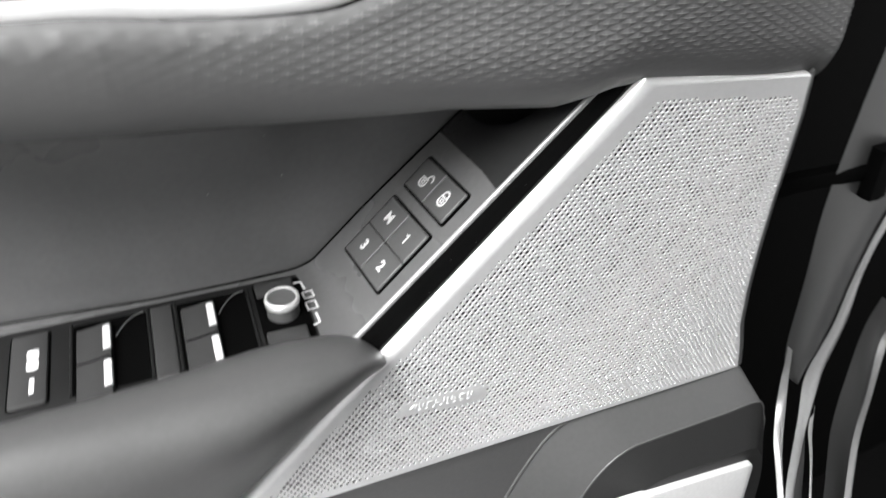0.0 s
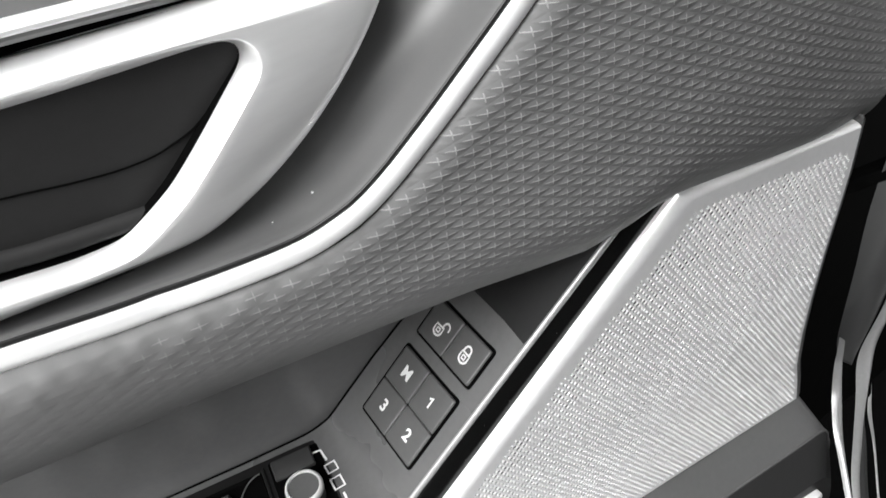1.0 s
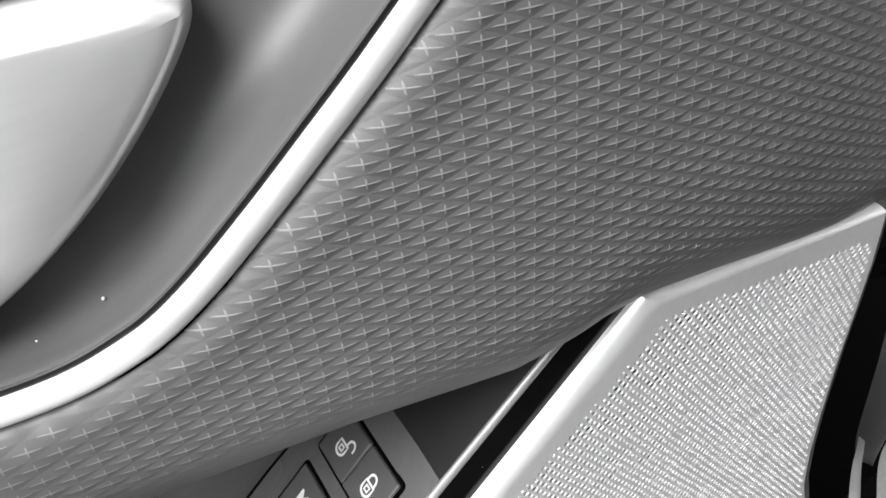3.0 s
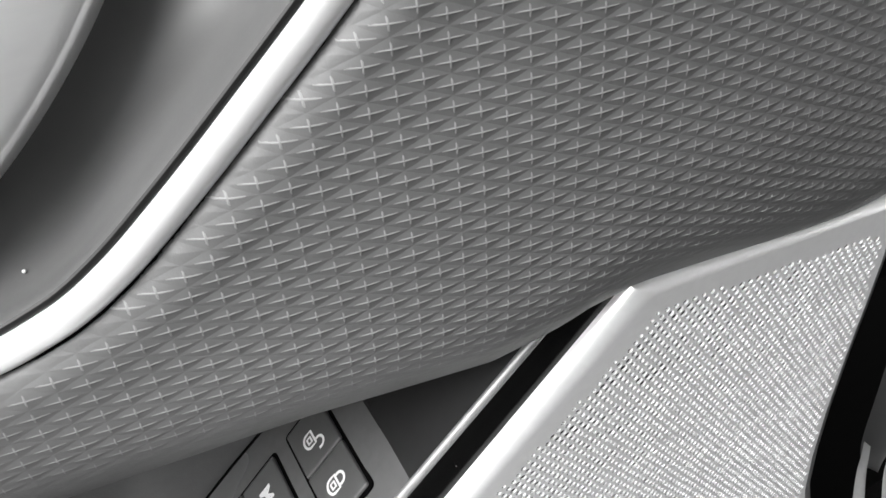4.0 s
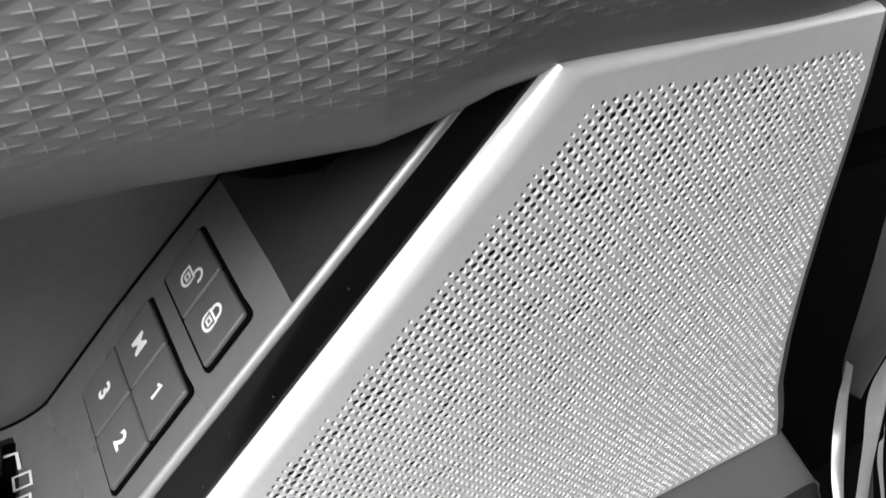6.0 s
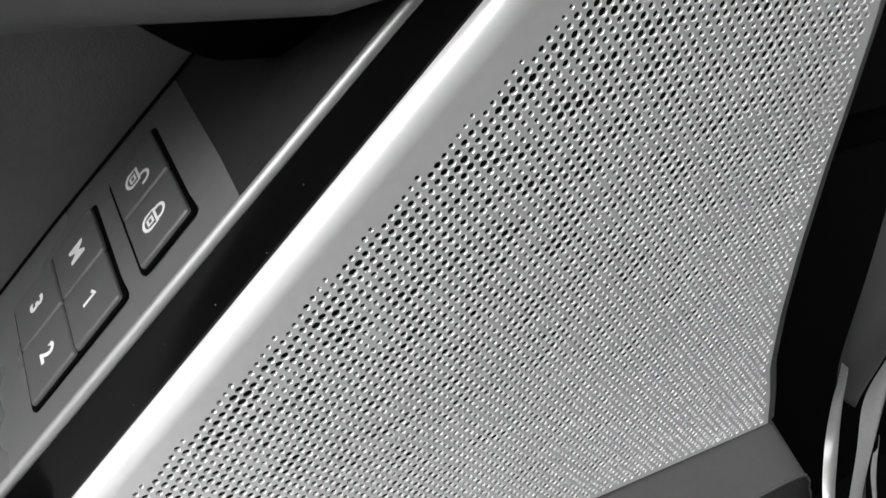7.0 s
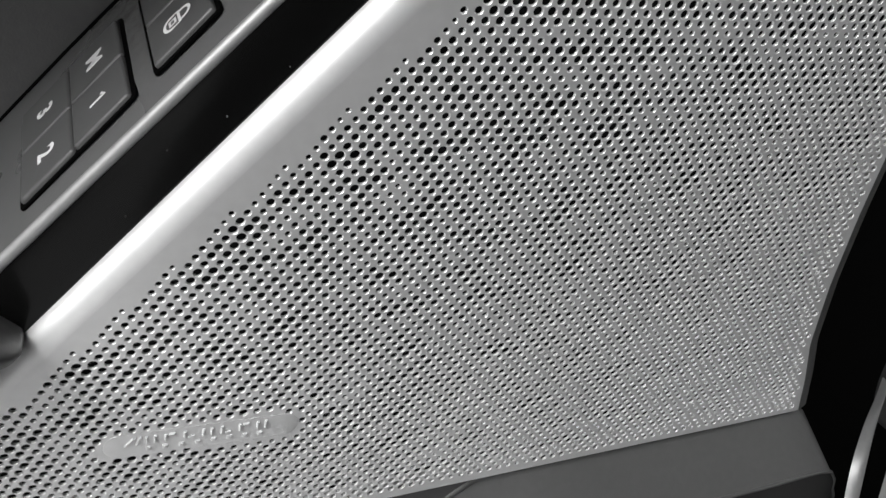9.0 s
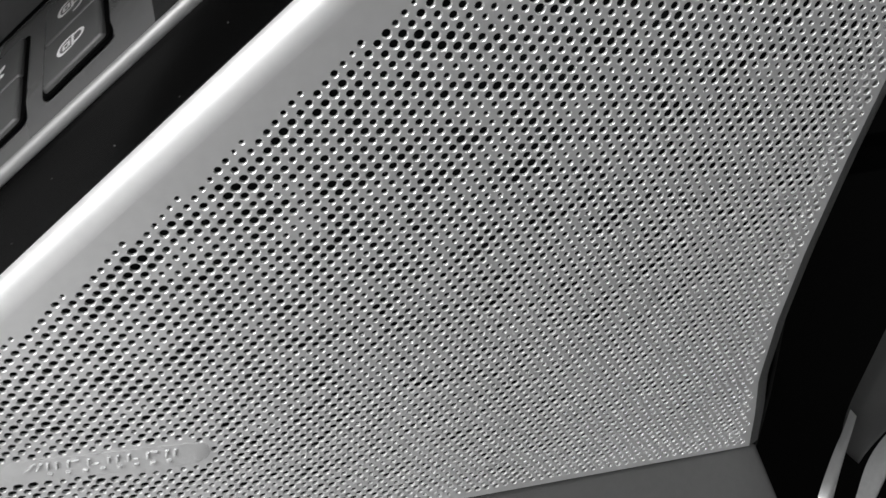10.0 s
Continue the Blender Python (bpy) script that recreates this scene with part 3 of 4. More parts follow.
# black plates below the buttons, colouring in the shade of their gaps
for (u0, u1) in ((-0.8, 38.6), (45.6, 66.4)):
    part("button_gap_shade", plate(rounded([(u0, 0.3), (u0, -42.2), (u1, -42.2), (u1, 0.3)], 1.6, 3), lambda u, v, h: on_panel(u, v * -1, h), [(0, 0.25), (0.5, 0.2), (0.6, -0.4)]), BLACK, panel, "black plate for the shade in the gap round the buttons")
button("lock_button", 46.4, 65.6, 0.6, 20.8, padlock(True), "dark button with a white open padlock")
button("lock_button", 46.4, 65.6, 21.1, 41.4, padlock(False), "dark button with a white closed padlock")
button("memory_button", 19.1, 37.8, 0.6, 20.8, text_mesh("M", FONT_SIZE), "dark button with a white letter M")
button("memory_button", 19.1, 37.8, 21.1, 41.4, line_drawing([([(-1.5, 1.2), (0.2, 2.7), (0.2, -2.7)], False)], 1.05), "dark button with a white number 1")
button("memory_button", 0, 18.8, 0.6, 20.8, text_mesh("3", FONT_SIZE), "dark button with a white number 3")
button("memory_button", 0, 18.8, 21.1, 41.4, text_mesh("2", FONT_SIZE), "dark button with a white number 2")

# ---- window switches and mirror switch on the flat part ----
SE1, SE2 = Vector((-0.989, 0.147, 0)), Vector((-0.147, -0.989, 0))


def on_flat(s, w, h=0.0):
    p = Vector((-55, 8.5, 885)) + SE1 * s + SE2 * w + Vector((0, 0, h))
    return p * MM


def flat_plate(poly, profile):
    return plate(poly, lambda u, v, h: on_flat(u, -v, h), profile)


def box_poly(s0, s1, w0, w1, r=1.0):
    return rounded([(s0, -w1), (s1, -w1), (s1, -w0), (s0, -w0)], r, 3)


def window_switch(s0):
    """A pair of window switches in one sunken tray, with white marks on their front edges."""
    t = holder("window_switch", "black window switch pair with white marks in a tray", "window switch", on_flat(s0 + 17, 22, 0), "window switches on the armrest")
    part("tray", flat_plate(box_poly(s0, s0 + 35, 0, 50, 2), [(-1.2, 0.45), (-0.4, 0.9), (0, 0.7), (0.3, -0.5)]), BLACK, t)
    for w0 in (6.5, 32.0):
        rows = []
        for s, h in ((33.5, 0.4), (33, 2.2), (26, 3.0), (18.5, 4.4), (17.2, 4.2), (16.6, 3.0), (16.2, 0.4)):
            rows.append([on_flat(s0 + s, w0 + k, h) for k in (0, 0.8, 23.6, 24.4)])
        paddle = part("paddle", loft(rows), PADDLE, t)
        rows = [[on_flat(s0 + s, w0 + k, h + 0.12) for k in (2.0, 19.5)] for s, h in ((20.6, 4.0), (18.5, 4.4), (17.2, 4.2), (16.7, 3.2))]
        part("mark", loft(rows), WHITE, paddle, "white bar")
    # thin arched rib in front of the paddles
    part("rib", sweep([on_flat(s0 + 15 - 14 * k / 10, 1.5 + 13 * (1 - k / 10) ** 2.2, 0.9 + 1.2 * k / 10) for k in range(11)], 0.0004, 0.0004, 6, up=(0, 0, 1)), SOFT, t)
    for e in (-0.8, 35.8):
        part("frame_edge", sweep([on_flat(s0 + e, w, 0.9) for w in (-1, 20, 50)], 0.0008, 0.0006, 8, up=(0, 0, 1)), PLATE, t)
    return t


part("switch_plate", flat_plate(box_poly(-30, 135, -5.5, 56, 2.5), [(-0.5, 0.3), (0, 0.05), (0.1, -0.4)]), PLATE, panel, "darker plate round the switches")
part("divider", flat_plate(box_poly(37.0, 48.0, -1, 52, 1.5), [(-1.6, 2.0), (-0.6, 1.7), (0, 0.9), (0, -0.4)]), PADDLE, panel, "raised bar between the switch trays")
window_switch(0)
window_switch(50)

lockout = holder("rear_lock_switch", "dark rocker switch with white marks on the armrest", "switch", on_flat(104, 22))
part("rocker", flat_plate(box_poly(96, 113, 0, 50, 2), [(-1.5, 2.0), (-0.5, 1.7), (0, 1.0), (0, -0.5)]), PADDLE, lockout)
part("surround", flat_plate(box_poly(94.8, 114.2, -1.2, 51, 2.4), [(-0.3, 0.35), (0, 0.2), (0.2, -0.4)]), BLACK, lockout)
for w0 in (13, 20.4):
    part("mark", flat_plate(box_poly(100, 105.5, w0, w0 + 7, 1.6), [(-0.2, 2.08), (0, 2.0)]), WHITE, lockout, "white bar shape")
part("mark", flat_plate(box_poly(101.6, 103.8, 33, 43, 0.6), [(-0.2, 2.08), (0, 2.0)]), WHITE, lockout, "white bar")

KNOB_S, KNOB_W = -16.2, 24.0
mirror = holder("mirror_switch", "round mirror control knob with a bright ring between two flat keys", "knob", on_flat(-15, 23))


def turned(s, w, profile, n=40, caps=True):
    return loft([[on_flat(s + r * math.cos(2 * math.pi * k / n), w + r * math.sin(2 * math.pi * k / n), h) for k in range(n)] for r, h in profile], True, caps)


part("knob_skirt", turned(KNOB_S, KNOB_W, [(8.2, 0), (8.2, 4), (8.0, 7.4), (7.9, 7.8)]), BUTTON, mirror)
part("ring", turned(KNOB_S, KNOB_W, [(8.4, 7.2), (8.8, 7.8), (8.9, 9.6), (8.6, 10.9), (8.0, 11.4), (7.4, 11.4), (7.1, 10.4)], caps=False), CHROME, mirror, "bright chrome ring")
part("cap", turned(KNOB_S, KNOB_W, [(7.3, 9.5), (7.0, 10.7), (5, 10.5), (1, 10.3)]), BUTTON, mirror)
part("key", flat_plate(box_poly(-25, -5, -2, 9, 1), [(-0.8, 2.4), (-0.2, 2.1), (0, 1.4), (0, -0.5)]), PADDLE, mirror)
part("key", flat_plate(box_poly(-25, -5, 39, 52, 1), [(-0.8, 3.4), (-0.2, 3.1), (0, 2.2), (0, -0.5)]), PADDLE, mirror)
part("base_plate", flat_plate(box_poly(-29, -3.5, -3, 54, 1.5), [(-0.6, 0.5), (0, 0.2), (0.2, -0.4)]), BLACK, mirror)


def flat_lines(strokes, width, h):
    me = line_drawing(strokes, width)
    for v in me.vertices:
        v.co = on_flat(v.co.x - 0.6, v.co.y + 1.3, h)
    return me


part("print", flat_lines([([(-24, 1), (-28.5, 1.2), (-29.5, 8)], False), ([(-27.5, 10.5), (-32.5, 10), (-33, 15), (-28, 15.5)], True), ([(-27.5, 19), (-32.5, 18.5), (-33, 24.5), (-28, 25)], True), ([(-31, 28), (-31.5, 36), (-28, 37)], False)], 1.1, 0.7), WHITE, mirror, "white mirror symbols")

# ---- armrest ----
arm = holder("armrest", "soft dark grey padded armrest ending in a rounded tip", "armrest", (-0.1, -0.065, 0.86))
TOP = [(-320, 931), (-170, 917), (-106, 908), (-60, 904), (-40, 900), (-24, 895), (-15, 888), (-10, 881), (-7, 876)]
LOW = [(-320, 650), (-200, 715), (-120, 800), (-84, 828), (-58, 849), (-32, 865), (-18, 871.5), (-11, 872), (-7, 875)]
rows = []
for x in [-320, -260, -200, -160, -130, -105, -85, -68, -54, -42, -33, -26, -20, -16, -13, -10.5, -8.6, -7.4, -7]:
    zt, zl = interp(x, TOP), interp(x, LOW)
    half = min(33.0, 3 + 30 * (max(0.0, -7 - x) / 75) ** 0.55)
    cz, hz, cy = (zt + zl) / 2, max((zt + zl) / 2 - zl, 0.6), -60 - 0.38 * half
    ring = []
    for k in range(32):
        a = 2 * math.pi * k / 32
        c, s = math.cos(a), math.sin(a)
        under = 0.62 * half * max(0.0, 0.75 - s) ** 1.15
        ring.append((x * MM, (cy + half * math.copysign(abs(c) ** 0.9, c) + under) * MM, (cz + hz * math.copysign(abs(s) ** 0.8, s) - 0.25 * under) * MM))
    rows.append(ring)
part("pad", loft(rows, True, True), ARM, arm)

# ---- speaker grille ----
grille = holder("speaker_grille", "silver perforated speaker grille with a smooth rounded rim", "speaker grille", (0.12, -0.06, 0.86))
OUTLINE = [(-104, 793.6), (265, 742), (254.5, 969.6), (137.5, 991.8)]
FACE = [(-97, 793.2), (263.6, 742.6), (253.9, 968), (143.5, 986.8)]
BOW = [(742, 0), (764, -3.4), (786, -8.2), (818, -9.8), (850, -9), (888, -6.2), (916, -3), (942, -0.6), (970, 0)]


def bowed(x, z):
    """The front edge of the grille is bowed inwards."""
    return x + interp(z, BOW) * float(soft(x, 215, 258))


def edge_limit(z):
    """Where the flat face ends towards the front of the door."""
    return interp(z, [(742.6, 263.6), (968, 253.9)]) + interp(z, BOW)



HOLES = [(-84, 795.5), (259, 746.5), (250, 957), (148, 979.5), (-4, 863)]
GA = Vector((3.68, -0.55))
GB = Vector((-1.98, -2.14))
GO = Vector((81.86, 926.6))


def inside(p, poly, margin=0.0):
    for i in range(len(poly)):
        a, b = Vector(poly[i]), Vector(poly[(i + 1) % len(poly)])
        t = (b - a).normalized()
        if t.x * (p.y - a.y) - t.y * (p.x - a.x) < margin:
            return False
    return True


def clip(poly, hull):
    for i in range(len(hull)):
        a, b = Vector(hull[i]), Vector(hull[(i + 1) % len(hull)])
        t = b - a
        side = [t.x * (p[1] - a.y) - t.y * (p[0] - a.x) for p in poly]
        out = []
        for k in range(len(poly)):
            p, q, s, r = poly[k - 1], poly[k], side[k - 1], side[k]
            if (s >= 0) != (r >= 0):
                w = s / (s - r)
                out.append((p[0] + (q[0] - p[0]) * w, p[1] + (q[1] - p[1]) * w))
            if r >= 0:
                out.append(q)
        poly = out
        if len(poly) < 3:
            return []
    return poly


BADGE_AT, BADGE_DIR, BADGE_HALF, BADGE_R = Vector((27.5, 825.6)), Vector((0.982, -0.19)), 27.0, 4.6


def near_badge(p):
    d = p - BADGE_AT
    s, w = d.dot(BADGE_DIR), d.dot(Vector((-BADGE_DIR.y, BADGE_DIR.x)))
    return math.hypot(max(0, abs(s) - (BADGE_HALF - BADGE_R)), w) < BADGE_R + 0.9


def edge_gap(p):
    """How far a point lies inside the slanting left edge of the holes."""
    a, b = Vector(HOLES[4]), Vector(HOLES[3])
    t = (b - a).normalized()
    return max(0.0, abs(t.x * (p.y - a.y) - t.y * (p.x - a.x)))


def perforated():
    rng = random.Random(4)
    verts, faces = [], []
    n = 16
    ring = [(math.cos(2 * math.pi * k / n + 0.26), math.sin(2 * math.pi * k / n + 0.26)) for k in range(n)]
    # a cell is all that lies nearer to its hole than to the six round it
    near = [GA, GA + GB, GB, -GA, -GA - GB, -GB]
    near = sorted(near, key=lambda q: math.atan2(q.y, q.x))
    corners = []
    for a, b in zip(near, near[1:] + near[:1]):
        den = 2 * (a.x * b.y - a.y * b.x)
        corners.append(Vector(((b.y * a.length_squared - a.y * b.length_squared) / den, (a.x * b.length_squared - b.x * a.length_squared) / den)))
    edge = [Vector((c, s)) * min(q.length_squared / 2 / max(1e-6, c * q.x + s * q.y) for q in near if c * q.x + s * q.y > 1e-6) for c, s in ring]
    for cpt in corners:
        k = min(range(n), key=lambda q: (edge[q] - cpt).length)
        edge[k] = cpt
    for i in range(-140, 140):
        for j in range(-120, 120):
            c = GO + GA * i + GB * j
            if c.x < -125 or c.x > edge_limit(min(max(c.y, 742.6), 968)) + 2.2 or c.y < 735 or c.y > 1000:
                continue
            cell = [(c.x + q.x, c.y + q.y) for q in corners]
            if not any(inside(Vector(q), FACE) for q in cell) and not inside(c, FACE):
                continue
            hole = inside(c, HOLES) and c.x < edge_limit(c.y) - 2.4 and all(inside(Vector(q), FACE) for q in cell) and not near_badge(c) and c.x > -75
            if not hole:
                poly = clip(cell, FACE)
                if len(poly) >= 3:
                    b0 = len(verts)
                    verts += [(q[0], -60.0, q[1]) for q in poly]
                    faces.append(tuple(range(b0, b0 + len(poly))))
                continue
            f = noise.noise(Vector((i * 0.33 + 7, j * 0.41, 3.1))) * 1.1 + 0.28 * rng.uniform(-1, 1)
            r = 0.97 + 0.3 * max(-1, min(1, f * 1.3))
            r *= 0.62 + 0.38 * min(1.0, edge_gap(c) / 4.5)
            b0 = len(verts)
            verts += [(c.x + q.x, -60.0, c.y + q.y) for q in edge]
            verts += [(c.x + (r + 0.18) * a, -60.0, c.y + (r + 0.18) * b) for a, b in ring]
            verts += [(c.x + r * a, -59.8, c.y + r * b) for a, b in ring]
            verts += [(c.x + r * a, -59.2, c.y + r * b) for a, b in ring]
            for s in range(3):
                for k in range(n):
                    q = (k + 1) % n
                    faces.append((b0 + s * n + k, b0 + s * n + q, b0 + (s + 1) * n + q, b0 + (s + 1) * n + k))
    me = bpy.data.meshes.new("perforated_face")
    me.from_pydata([(min(a, edge_limit(c)) * MM, b * MM, c * MM) for a, b, c in verts], [], faces)
    bm = bmesh.new()
    bm.from_mesh(me)
    bpy.data.meshes.remove(me)
    bmesh.ops.remove_doubles(bm, verts=bm.verts, dist=1e-6)
    return bm


part("perforated_face", perforated(), SILVER, grille, angle=40)


def cut_fine(poly, n=48):
    """Each side of the polygon in n steps, so that it can bow."""
    out = []
    for i in range(len(poly)):
        a, b = poly[i], poly[(i + 1) % len(poly)]
        out += [(a[0] + (b[0] - a[0]) * k / n, a[1] + (b[1] - a[1]) * k / n) for k in range(n)]
    return out


# the rim rolls over from the face to the outline
rows = [[(bowed(*p) * MM, -60 * MM, p[1] * MM) for p in cut_fine(FACE)]]
for k in range(1, 13):
    a = radians(90 * k / 12)
    w, y = math.sin(a), -60 + 4.6 * (1 - math.cos(a))
    mixed = [(p[0] + (q[0] - p[0]) * w, p[1] + (q[1] - p[1]) * w) for p, q in zip(FACE, OUTLINE)]
    rows.append([(bowed(*p) * MM, y * MM, p[1] * MM) for p in cut_fine(mixed)])
rows.append([(bowed(*p) * MM, -48 * MM, p[1] * MM) for p in cut_fine(OUTLINE)])
part("rim", loft(rows, True), SILVER, grille, angle=40)
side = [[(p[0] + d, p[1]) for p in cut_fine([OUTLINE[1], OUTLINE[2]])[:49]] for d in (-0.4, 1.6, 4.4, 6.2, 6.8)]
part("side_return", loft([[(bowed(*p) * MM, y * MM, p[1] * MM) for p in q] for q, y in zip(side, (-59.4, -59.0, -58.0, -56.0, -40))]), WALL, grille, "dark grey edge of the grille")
bm = loft([[(bowed(*p) * MM, -52 * MM, p[1] * MM) for p in cut_fine(FACE)], [(0.1, -0.052, 0.86)] * 48 * len(FACE)], True)
bmesh.ops.remove_doubles(bm, verts=bm.verts, dist=1e-7)
part("speaker_cloth", bm, CLOTH, grille, "black cloth behind the holes")

# the badge is a smooth lozenge in the face with two rows of small raised shapes
BN = Vector((-BADGE_DIR.y, BADGE_DIR.x))


def on_badge(s, w, h):
    p = BADGE_AT + BADGE_DIR * s + BN * w
    return (p.x * MM, (-60 - h) * MM, p.y * MM)


lozenge = [(BADGE_HALF - BADGE_R + x, y) for x, y in arc(0, 0, BADGE_R, BADGE_R, -90, 90, 10)] + [(-BADGE_HALF + BADGE_R + x, y) for x, y in arc(0, 0, BADGE_R, BADGE_R, 90, 270, 10)]
badge = part("badge", plate(lozenge, on_badge, [(-0.3, 0.12), (0, 0.05), (0.05, -0.2)]), SILVER, grille, "smooth silver lozenge badge")
def raised(s0, s1, w0, w1, slant=0.0):
    part("raised_shape", plate([(s0, w0), (s1, w0), (s1 + slant, w1), (s0 + slant, w1)], on_badge, [(-0.22, 0.7), (-0.1, 0.62), (0.05, 0)]), SILVER, badge, "plain raised bar")


raised(-21.5, -20.6, 0.1, 3.0, 2.2)
raised(-18.6, -17.8, 0.1, 3.0, 0.9)
for k in range(7):
    s = -14.5 + k * 5.1
    raised(s - 1.5, s - 0.75, 0.2, 3.0)
    if k % 3 == 0:
        raised(s + 0.8, s + 1.5, 0.2, 3.0)
    else:
        raised(s - 0.4, s + 1.4, 0.2 + 2.2 * (k % 2), 0.85 + 2.2 * (k % 2))
for k in range(8):
    s = -15 + k * 4.4
    raised(s - 0.8, s + 0.6, -2.5, -1.3)

# ---- lower door trim under the speaker ----
lower = holder("lower_door_trim", "faceted dark grey lower door trim below the speaker", "door trim", (0.15, -0.08, 0.7))
def smooth_line(pts):
    """A line with softened bends, always of the same count of points."""
    l = spline([(x, 0, z) for x, z in pts], 2.0)
    return [(l[round(i * (len(l) - 1) / 60)].x, l[round(i * (len(l) - 1) / 60)].z) for i in range(61)]


BASE = smooth_line([(292, 560), (291, 640), (289, 690), (281, 712), (267, 740), (230, 746), (160, 756), (124, 760.5), (104, 752), (84, 725), (66, 690), (40, 640), (10, 560)])
MID = smooth_line([(291, 560), (290, 640), (285, 690), (280, 704), (271, 722), (235, 727), (175, 735), (150, 736), (130, 724), (112, 696), (98, 668), (80, 640), (50, 560)])
TOPF = smooth_line([(284, 560), (280, 640), (273, 676), (268, 684), (259, 694), (228, 700), (185, 709), (164, 709), (146, 698), (130, 676), (116, 656), (100, 632), (70, 560)])


def skirt(a, ya, b, yb):
    return loft([[(x * MM, ya * MM, z * MM) for x, z in a], [(x * MM, yb * MM, z * MM) for x, z in b]])


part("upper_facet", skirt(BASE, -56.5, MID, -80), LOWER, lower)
# upright facets get a darker colour in place of the shade on them
part("lower_facet", skirt(MID, -80, TOPF, -95), TRIM_SHADE, lower)
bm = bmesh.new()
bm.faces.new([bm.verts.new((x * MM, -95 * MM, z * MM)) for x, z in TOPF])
part("front", bm, TRIM_SHADE, lower)
# black strip that draws the shadow line below the grille
part("grille_gap_shade", sweep([Vector((x * MM, -0.0563, (793.1 - 0.1398 * (x + 104) - 1.7) * MM)) for x in range(-100, 262, 12)], 0.0016, 0.0012, 8), BLACK, lower, "black strip for the shadow line under the grille")
part("facet_edge", sweep([Vector((x * MM, -0.0568, z * MM)) for x, z in BASE[24:]], 0.0013, 0.0013, 10), LOWER, lower, "rounded edge of the facet")
part("facet_edge", sweep([Vector((x * MM, -0.0800, z * MM)) for x, z in MID[6:]], 0.0008, 0.0008, 10), LOWER, lower, "rounded edge of the facet")
part("backing", loft([[(x * MM, y * MM, z * MM) for x, z in ((-300, 830), (-100, 796.5), (90, 768), (268, 741.5))] for y, z in ((-57, 0),)] + [[(x * MM, -56 * MM, 540 * MM) for x in (-300, -100, 90, 268)]]), SOFT, lower)
part("pale_panel", plate(rounded([(60, 560), (264, 560), (259, 682), (60, 732)], 5, 4), facing(-96), [(-2, 4), (-0.6, 3.4), (0, 2), (0, -2)]), LIGHTPANEL, lower, "pale grey insert")

# ---- the door's front end ----
end = holder("door_end", "black door end with its rubber seal", "door", (0.28, 0.02, 0.8))
rows = []
for dx, y in ((0, -50), (3, -40), (6, -10), (10, 40), (14, 90)):
    rows.append([((x + dx) * MM, y * MM, z * MM) for x, z in ((282, 1180), (280, 980), (264, 940), (262, 850), (268, 745), (290, 690), (292, 540), (292, 300))])
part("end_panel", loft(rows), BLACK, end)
door_seal = spline([(0.298, -0.03, 1.15), (0.296, -0.02, 1.0), (0.29, -0.015, 0.9), (0.292, -0.015, 0.8), (0.305, -0.02, 0.7), (0.31, -0.03, 0.55)], 0.02)
part("seal", sweep(door_seal, 0.006, 0.008, 12), RUBBER, end, "black rubber seal")

# ---- the car body's hinge pillar beyond the gap ----
pillar = holder("hinge_pillar", "painted grey car body pillar seen through the open door gap", "car body", (0.42, -0.01, 0.6))


def curve_at(pts, y, step=0.004):
    """A line on the pillar, y mm before it; below the hinge the pillar runs out towards the sill."""
    return spline([(x * MM, (y - 12 + 1.06 * min(0, z - 614)) * MM, z * MM) for x, z in pts], step)


def calm(l):
    """A line with its small kinks smoothed out."""
    for _ in range(9):
        l = [l[0]] + [0.25 * l[i - 1] + 0.5 * l[i] + 0.25 * l[i + 1] for i in range(1, len(l) - 1)] + [l[-1]]
    return l


def ribbon(a, b, bulge):
    """A strip between two lines, bowed towards the cabin."""
    n = 80
    def cut_even(l):
        return [l[round(i * (len(l) - 1) / n)] for i in range(n + 1)]
    a, b = calm(cut_even(a)), calm(cut_even(b))
    rows = []
    for k in range(9):
        t = k / 8
        rows.append([p * (1 - t) + q * t + Vector((0, -bulge * math.sin(math.pi * t) * MM, 0)) for p, q in zip(a, b)])
    return loft(rows)


FLANGE_L = [(395, 1000), (384, 930), (378, 870), (375, 819), (376, 793), (380, 751), (382, 716), (385, 667), (391, 644), (398, 628), (405, 618), (412, 613)]
FLANGE_R = [(535, 1000), (508, 930), (480, 850), (460, 800), (451, 775), (446, 742), (442, 714), (440, 689), (437, 664), (431, 639), (426, 625), (421, 617), (414, 613)]
RIM_L = [(384.4, 670), (388, 648), (390, 628), (382, 605), (367, 589), (359, 576), (347, 556), (334, 535)]
RIM_R = [(384.8, 670), (391, 648), (397, 627), (390, 602), (375, 587), (363, 573), (356, 562), (345, 546), (338, 533)]
BAND_L = [(508, 930), (480, 850), (460, 800), (451, 775), (445, 742), (440, 714), (440, 689), (437, 664), (429, 639), (421, 614), (405, 597), (388, 584), (372, 570), (360, 562), (348, 545), (338, 533)]
BAND_R = [(523, 930), (494, 850), (474, 800), (460, 770), (453, 746), (453, 716), (458, 691), (458, 666), (456, 635), (446, 612), (430, 600), (414, 591), (402, 584), (384, 569), (362, 552), (350, 533)]
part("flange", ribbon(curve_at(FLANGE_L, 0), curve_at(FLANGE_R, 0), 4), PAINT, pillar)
# the pillar's rims and forked glint are brightened by a paler paint
part("rim", ribbon(curve_at(RIM_L, -2), curve_at(RIM_R, -2), 5), PAINT_SHINE, pillar, "pale rim with its highlight put in the paint")
part("rim", ribbon(curve_at(BAND_L, -2), curve_at(BAND_R, 0), 4), PAINT_SHINE, pillar, "pale rim with its highlight put in the paint")
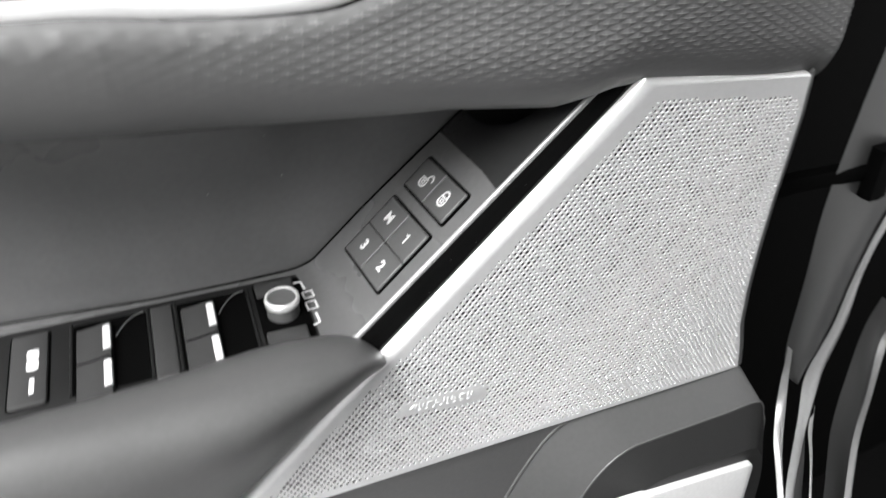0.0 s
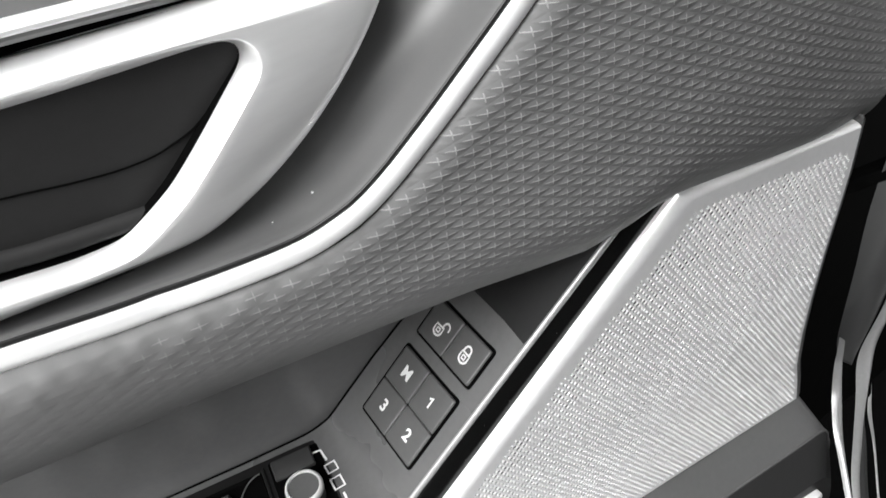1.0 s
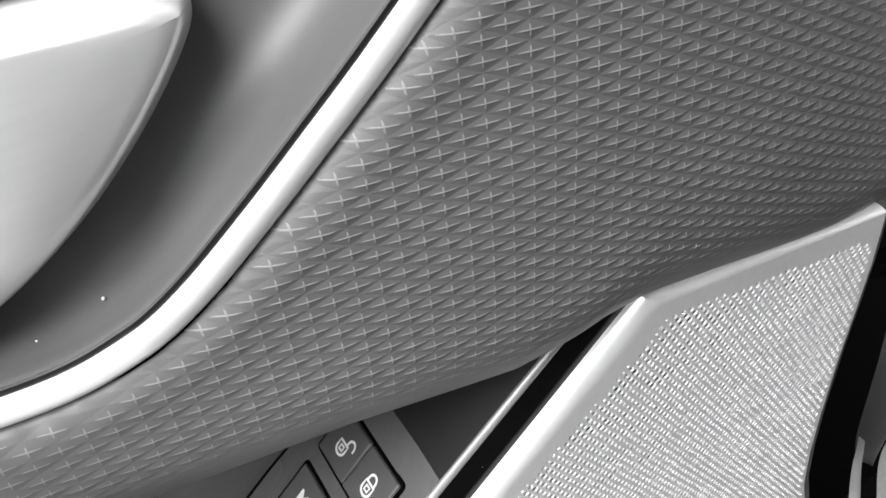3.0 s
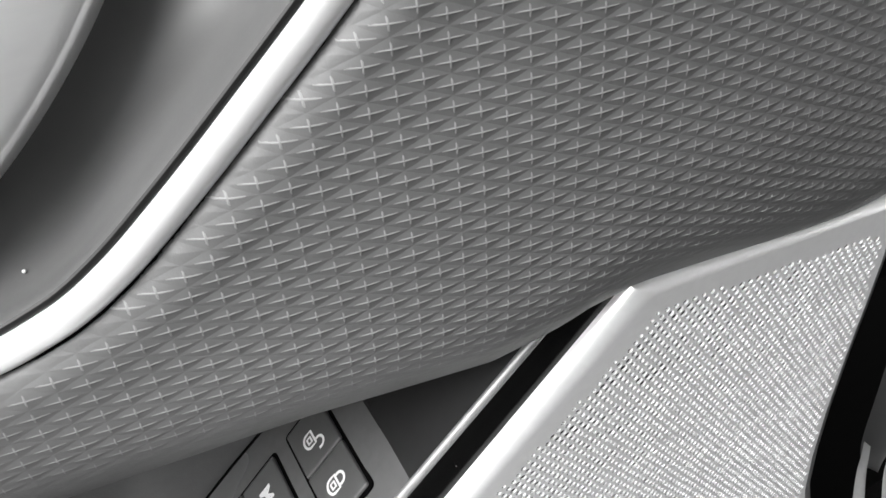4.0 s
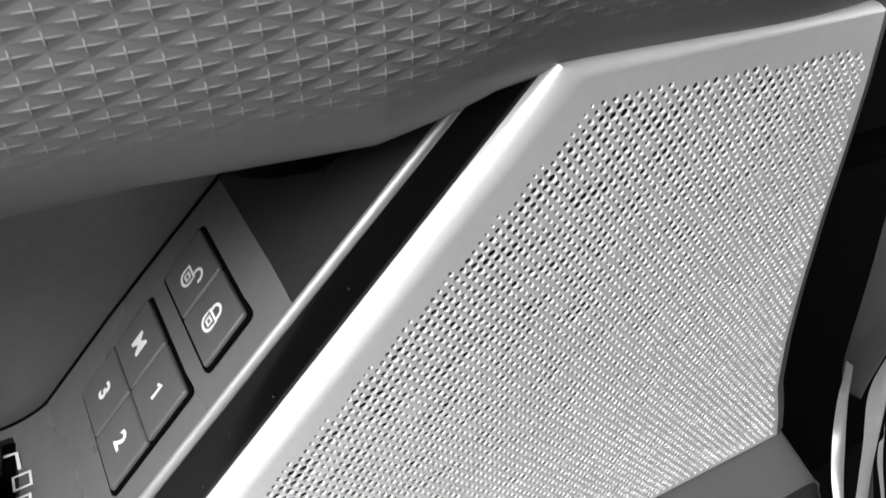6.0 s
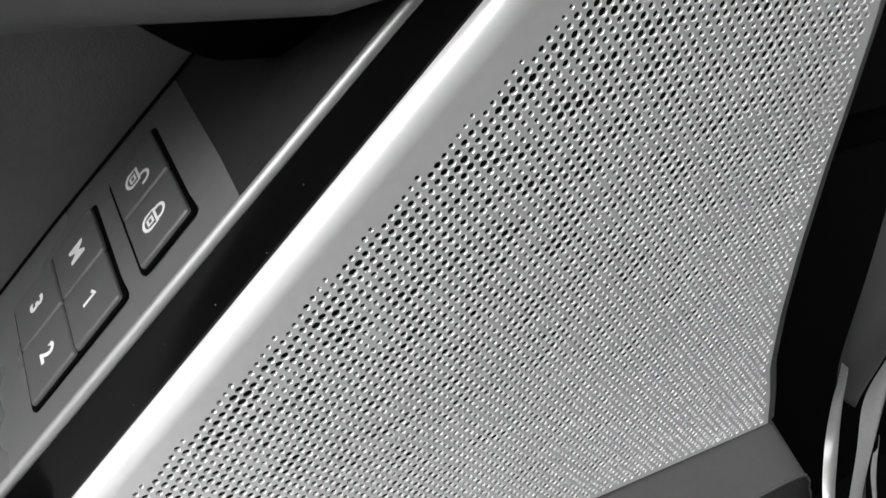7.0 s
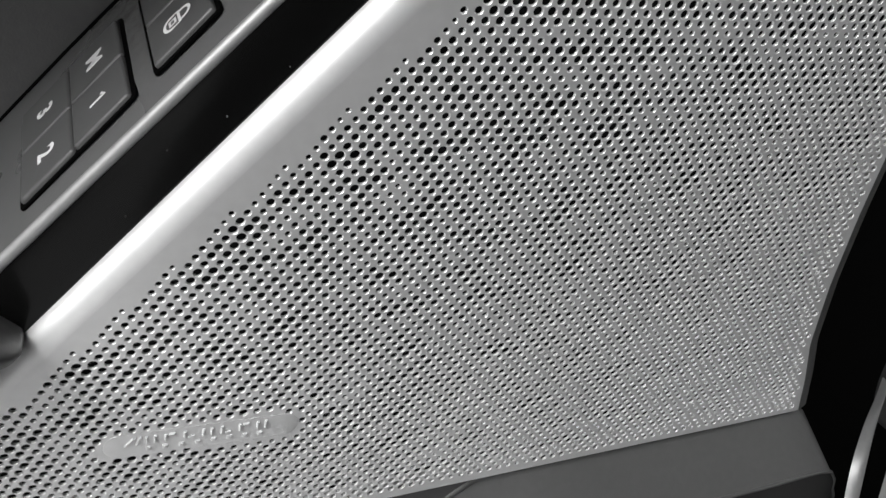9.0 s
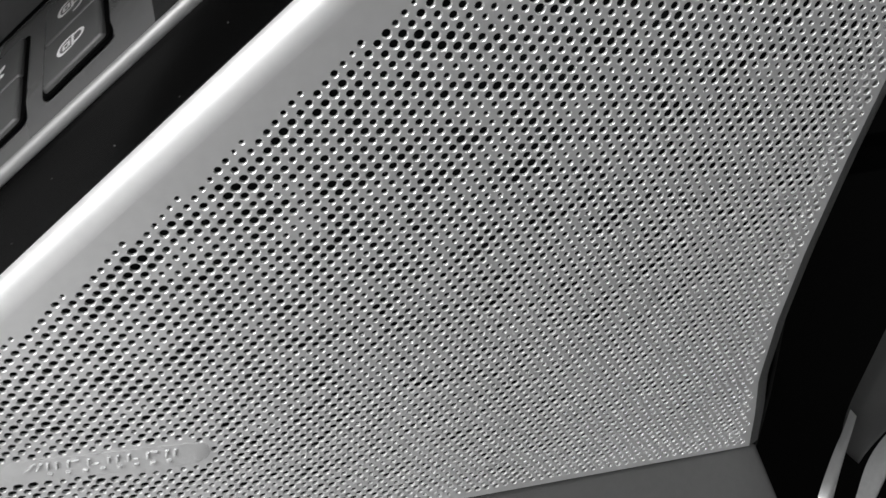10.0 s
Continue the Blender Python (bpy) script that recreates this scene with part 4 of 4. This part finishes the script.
part("shine_spike", ribbon(curve_at([(412, 591), (404, 584), (394, 568), (376, 546), (364, 532)], -3), curve_at([(424, 596), (409, 582), (398, 568), (380, 547), (368, 532)], -1), 2), PAINT_SHINE, pillar, "pale rim with its highlight put in the paint")
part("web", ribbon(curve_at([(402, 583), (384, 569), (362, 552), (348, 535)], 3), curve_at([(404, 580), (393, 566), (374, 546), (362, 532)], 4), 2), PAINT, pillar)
SILL = [(535, 640), (523, 612), (484, 586), (450, 566), (413, 535), (393, 519)]
part("sill_return", ribbon(curve_at([(512, 670), (502, 637), (472, 597), (434, 573), (400, 541), (380, 525)], 6), curve_at(SILL, 0), 3), PLATE, pillar)
part("sill_edge", ribbon(curve_at(SILL, 0), curve_at([(543, 642), (531, 613), (490, 590), (457, 569), (420, 538), (400, 522)], -3), 4), LOWER, pillar, "dull metal sill edge")
# two black sheets added behind and under the door gap for its deep shade
part("gap_floor_shade", loft([[(x, y, z) for x in (0.3, 3.0)] for y, z in ((-0.5, 0.02), (-0.1, 0.02), (0.16, 0.02))]), BLACK, pillar)
part("gap_back_shade", loft([[(x, 0.16, z) for x in (0.3, 3.0)] for z in (-0.01, 2.4)]), BLACK, pillar)

# an unseen black wall in place of the cabin, shaped to keep light off the door
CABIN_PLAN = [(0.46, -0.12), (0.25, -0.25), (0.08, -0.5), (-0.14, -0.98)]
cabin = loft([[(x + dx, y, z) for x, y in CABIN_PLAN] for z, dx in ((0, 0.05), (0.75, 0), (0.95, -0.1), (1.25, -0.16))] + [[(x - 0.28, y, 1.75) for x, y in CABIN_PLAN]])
tagged(part("wall_cabin_shade", cabin, BLACK), "unseen dark wall in place of the car cabin, blocks light from the front", "car cabin", kind="structure")

strap = holder("door_check_strap", "dark metal door check strap and bolt across the gap", "door hinge", (0.45, 0.04, 0.79))
part("arm", sweep([Vector((0.27, 0.01, 0.83)), Vector((0.35, 0.0, 0.838)), Vector((0.4, -0.012, 0.84)), Vector((0.47, -0.012, 0.835))], 0.007, 0.006, 10, power=4), BLACK, strap)
part("bolt", sweep([Vector((0.432, -0.03, 0.838)), Vector((0.432, 0.0, 0.838))], 0.009, 0.009, 6, up=(0, 0, 1)), PAINT, strap)
part("bracket", sweep([Vector((0.412, -0.02, 0.82)), Vector((0.412, -0.02, 0.862))], 0.01, 0.008, 8, power=4), BLACK, strap)
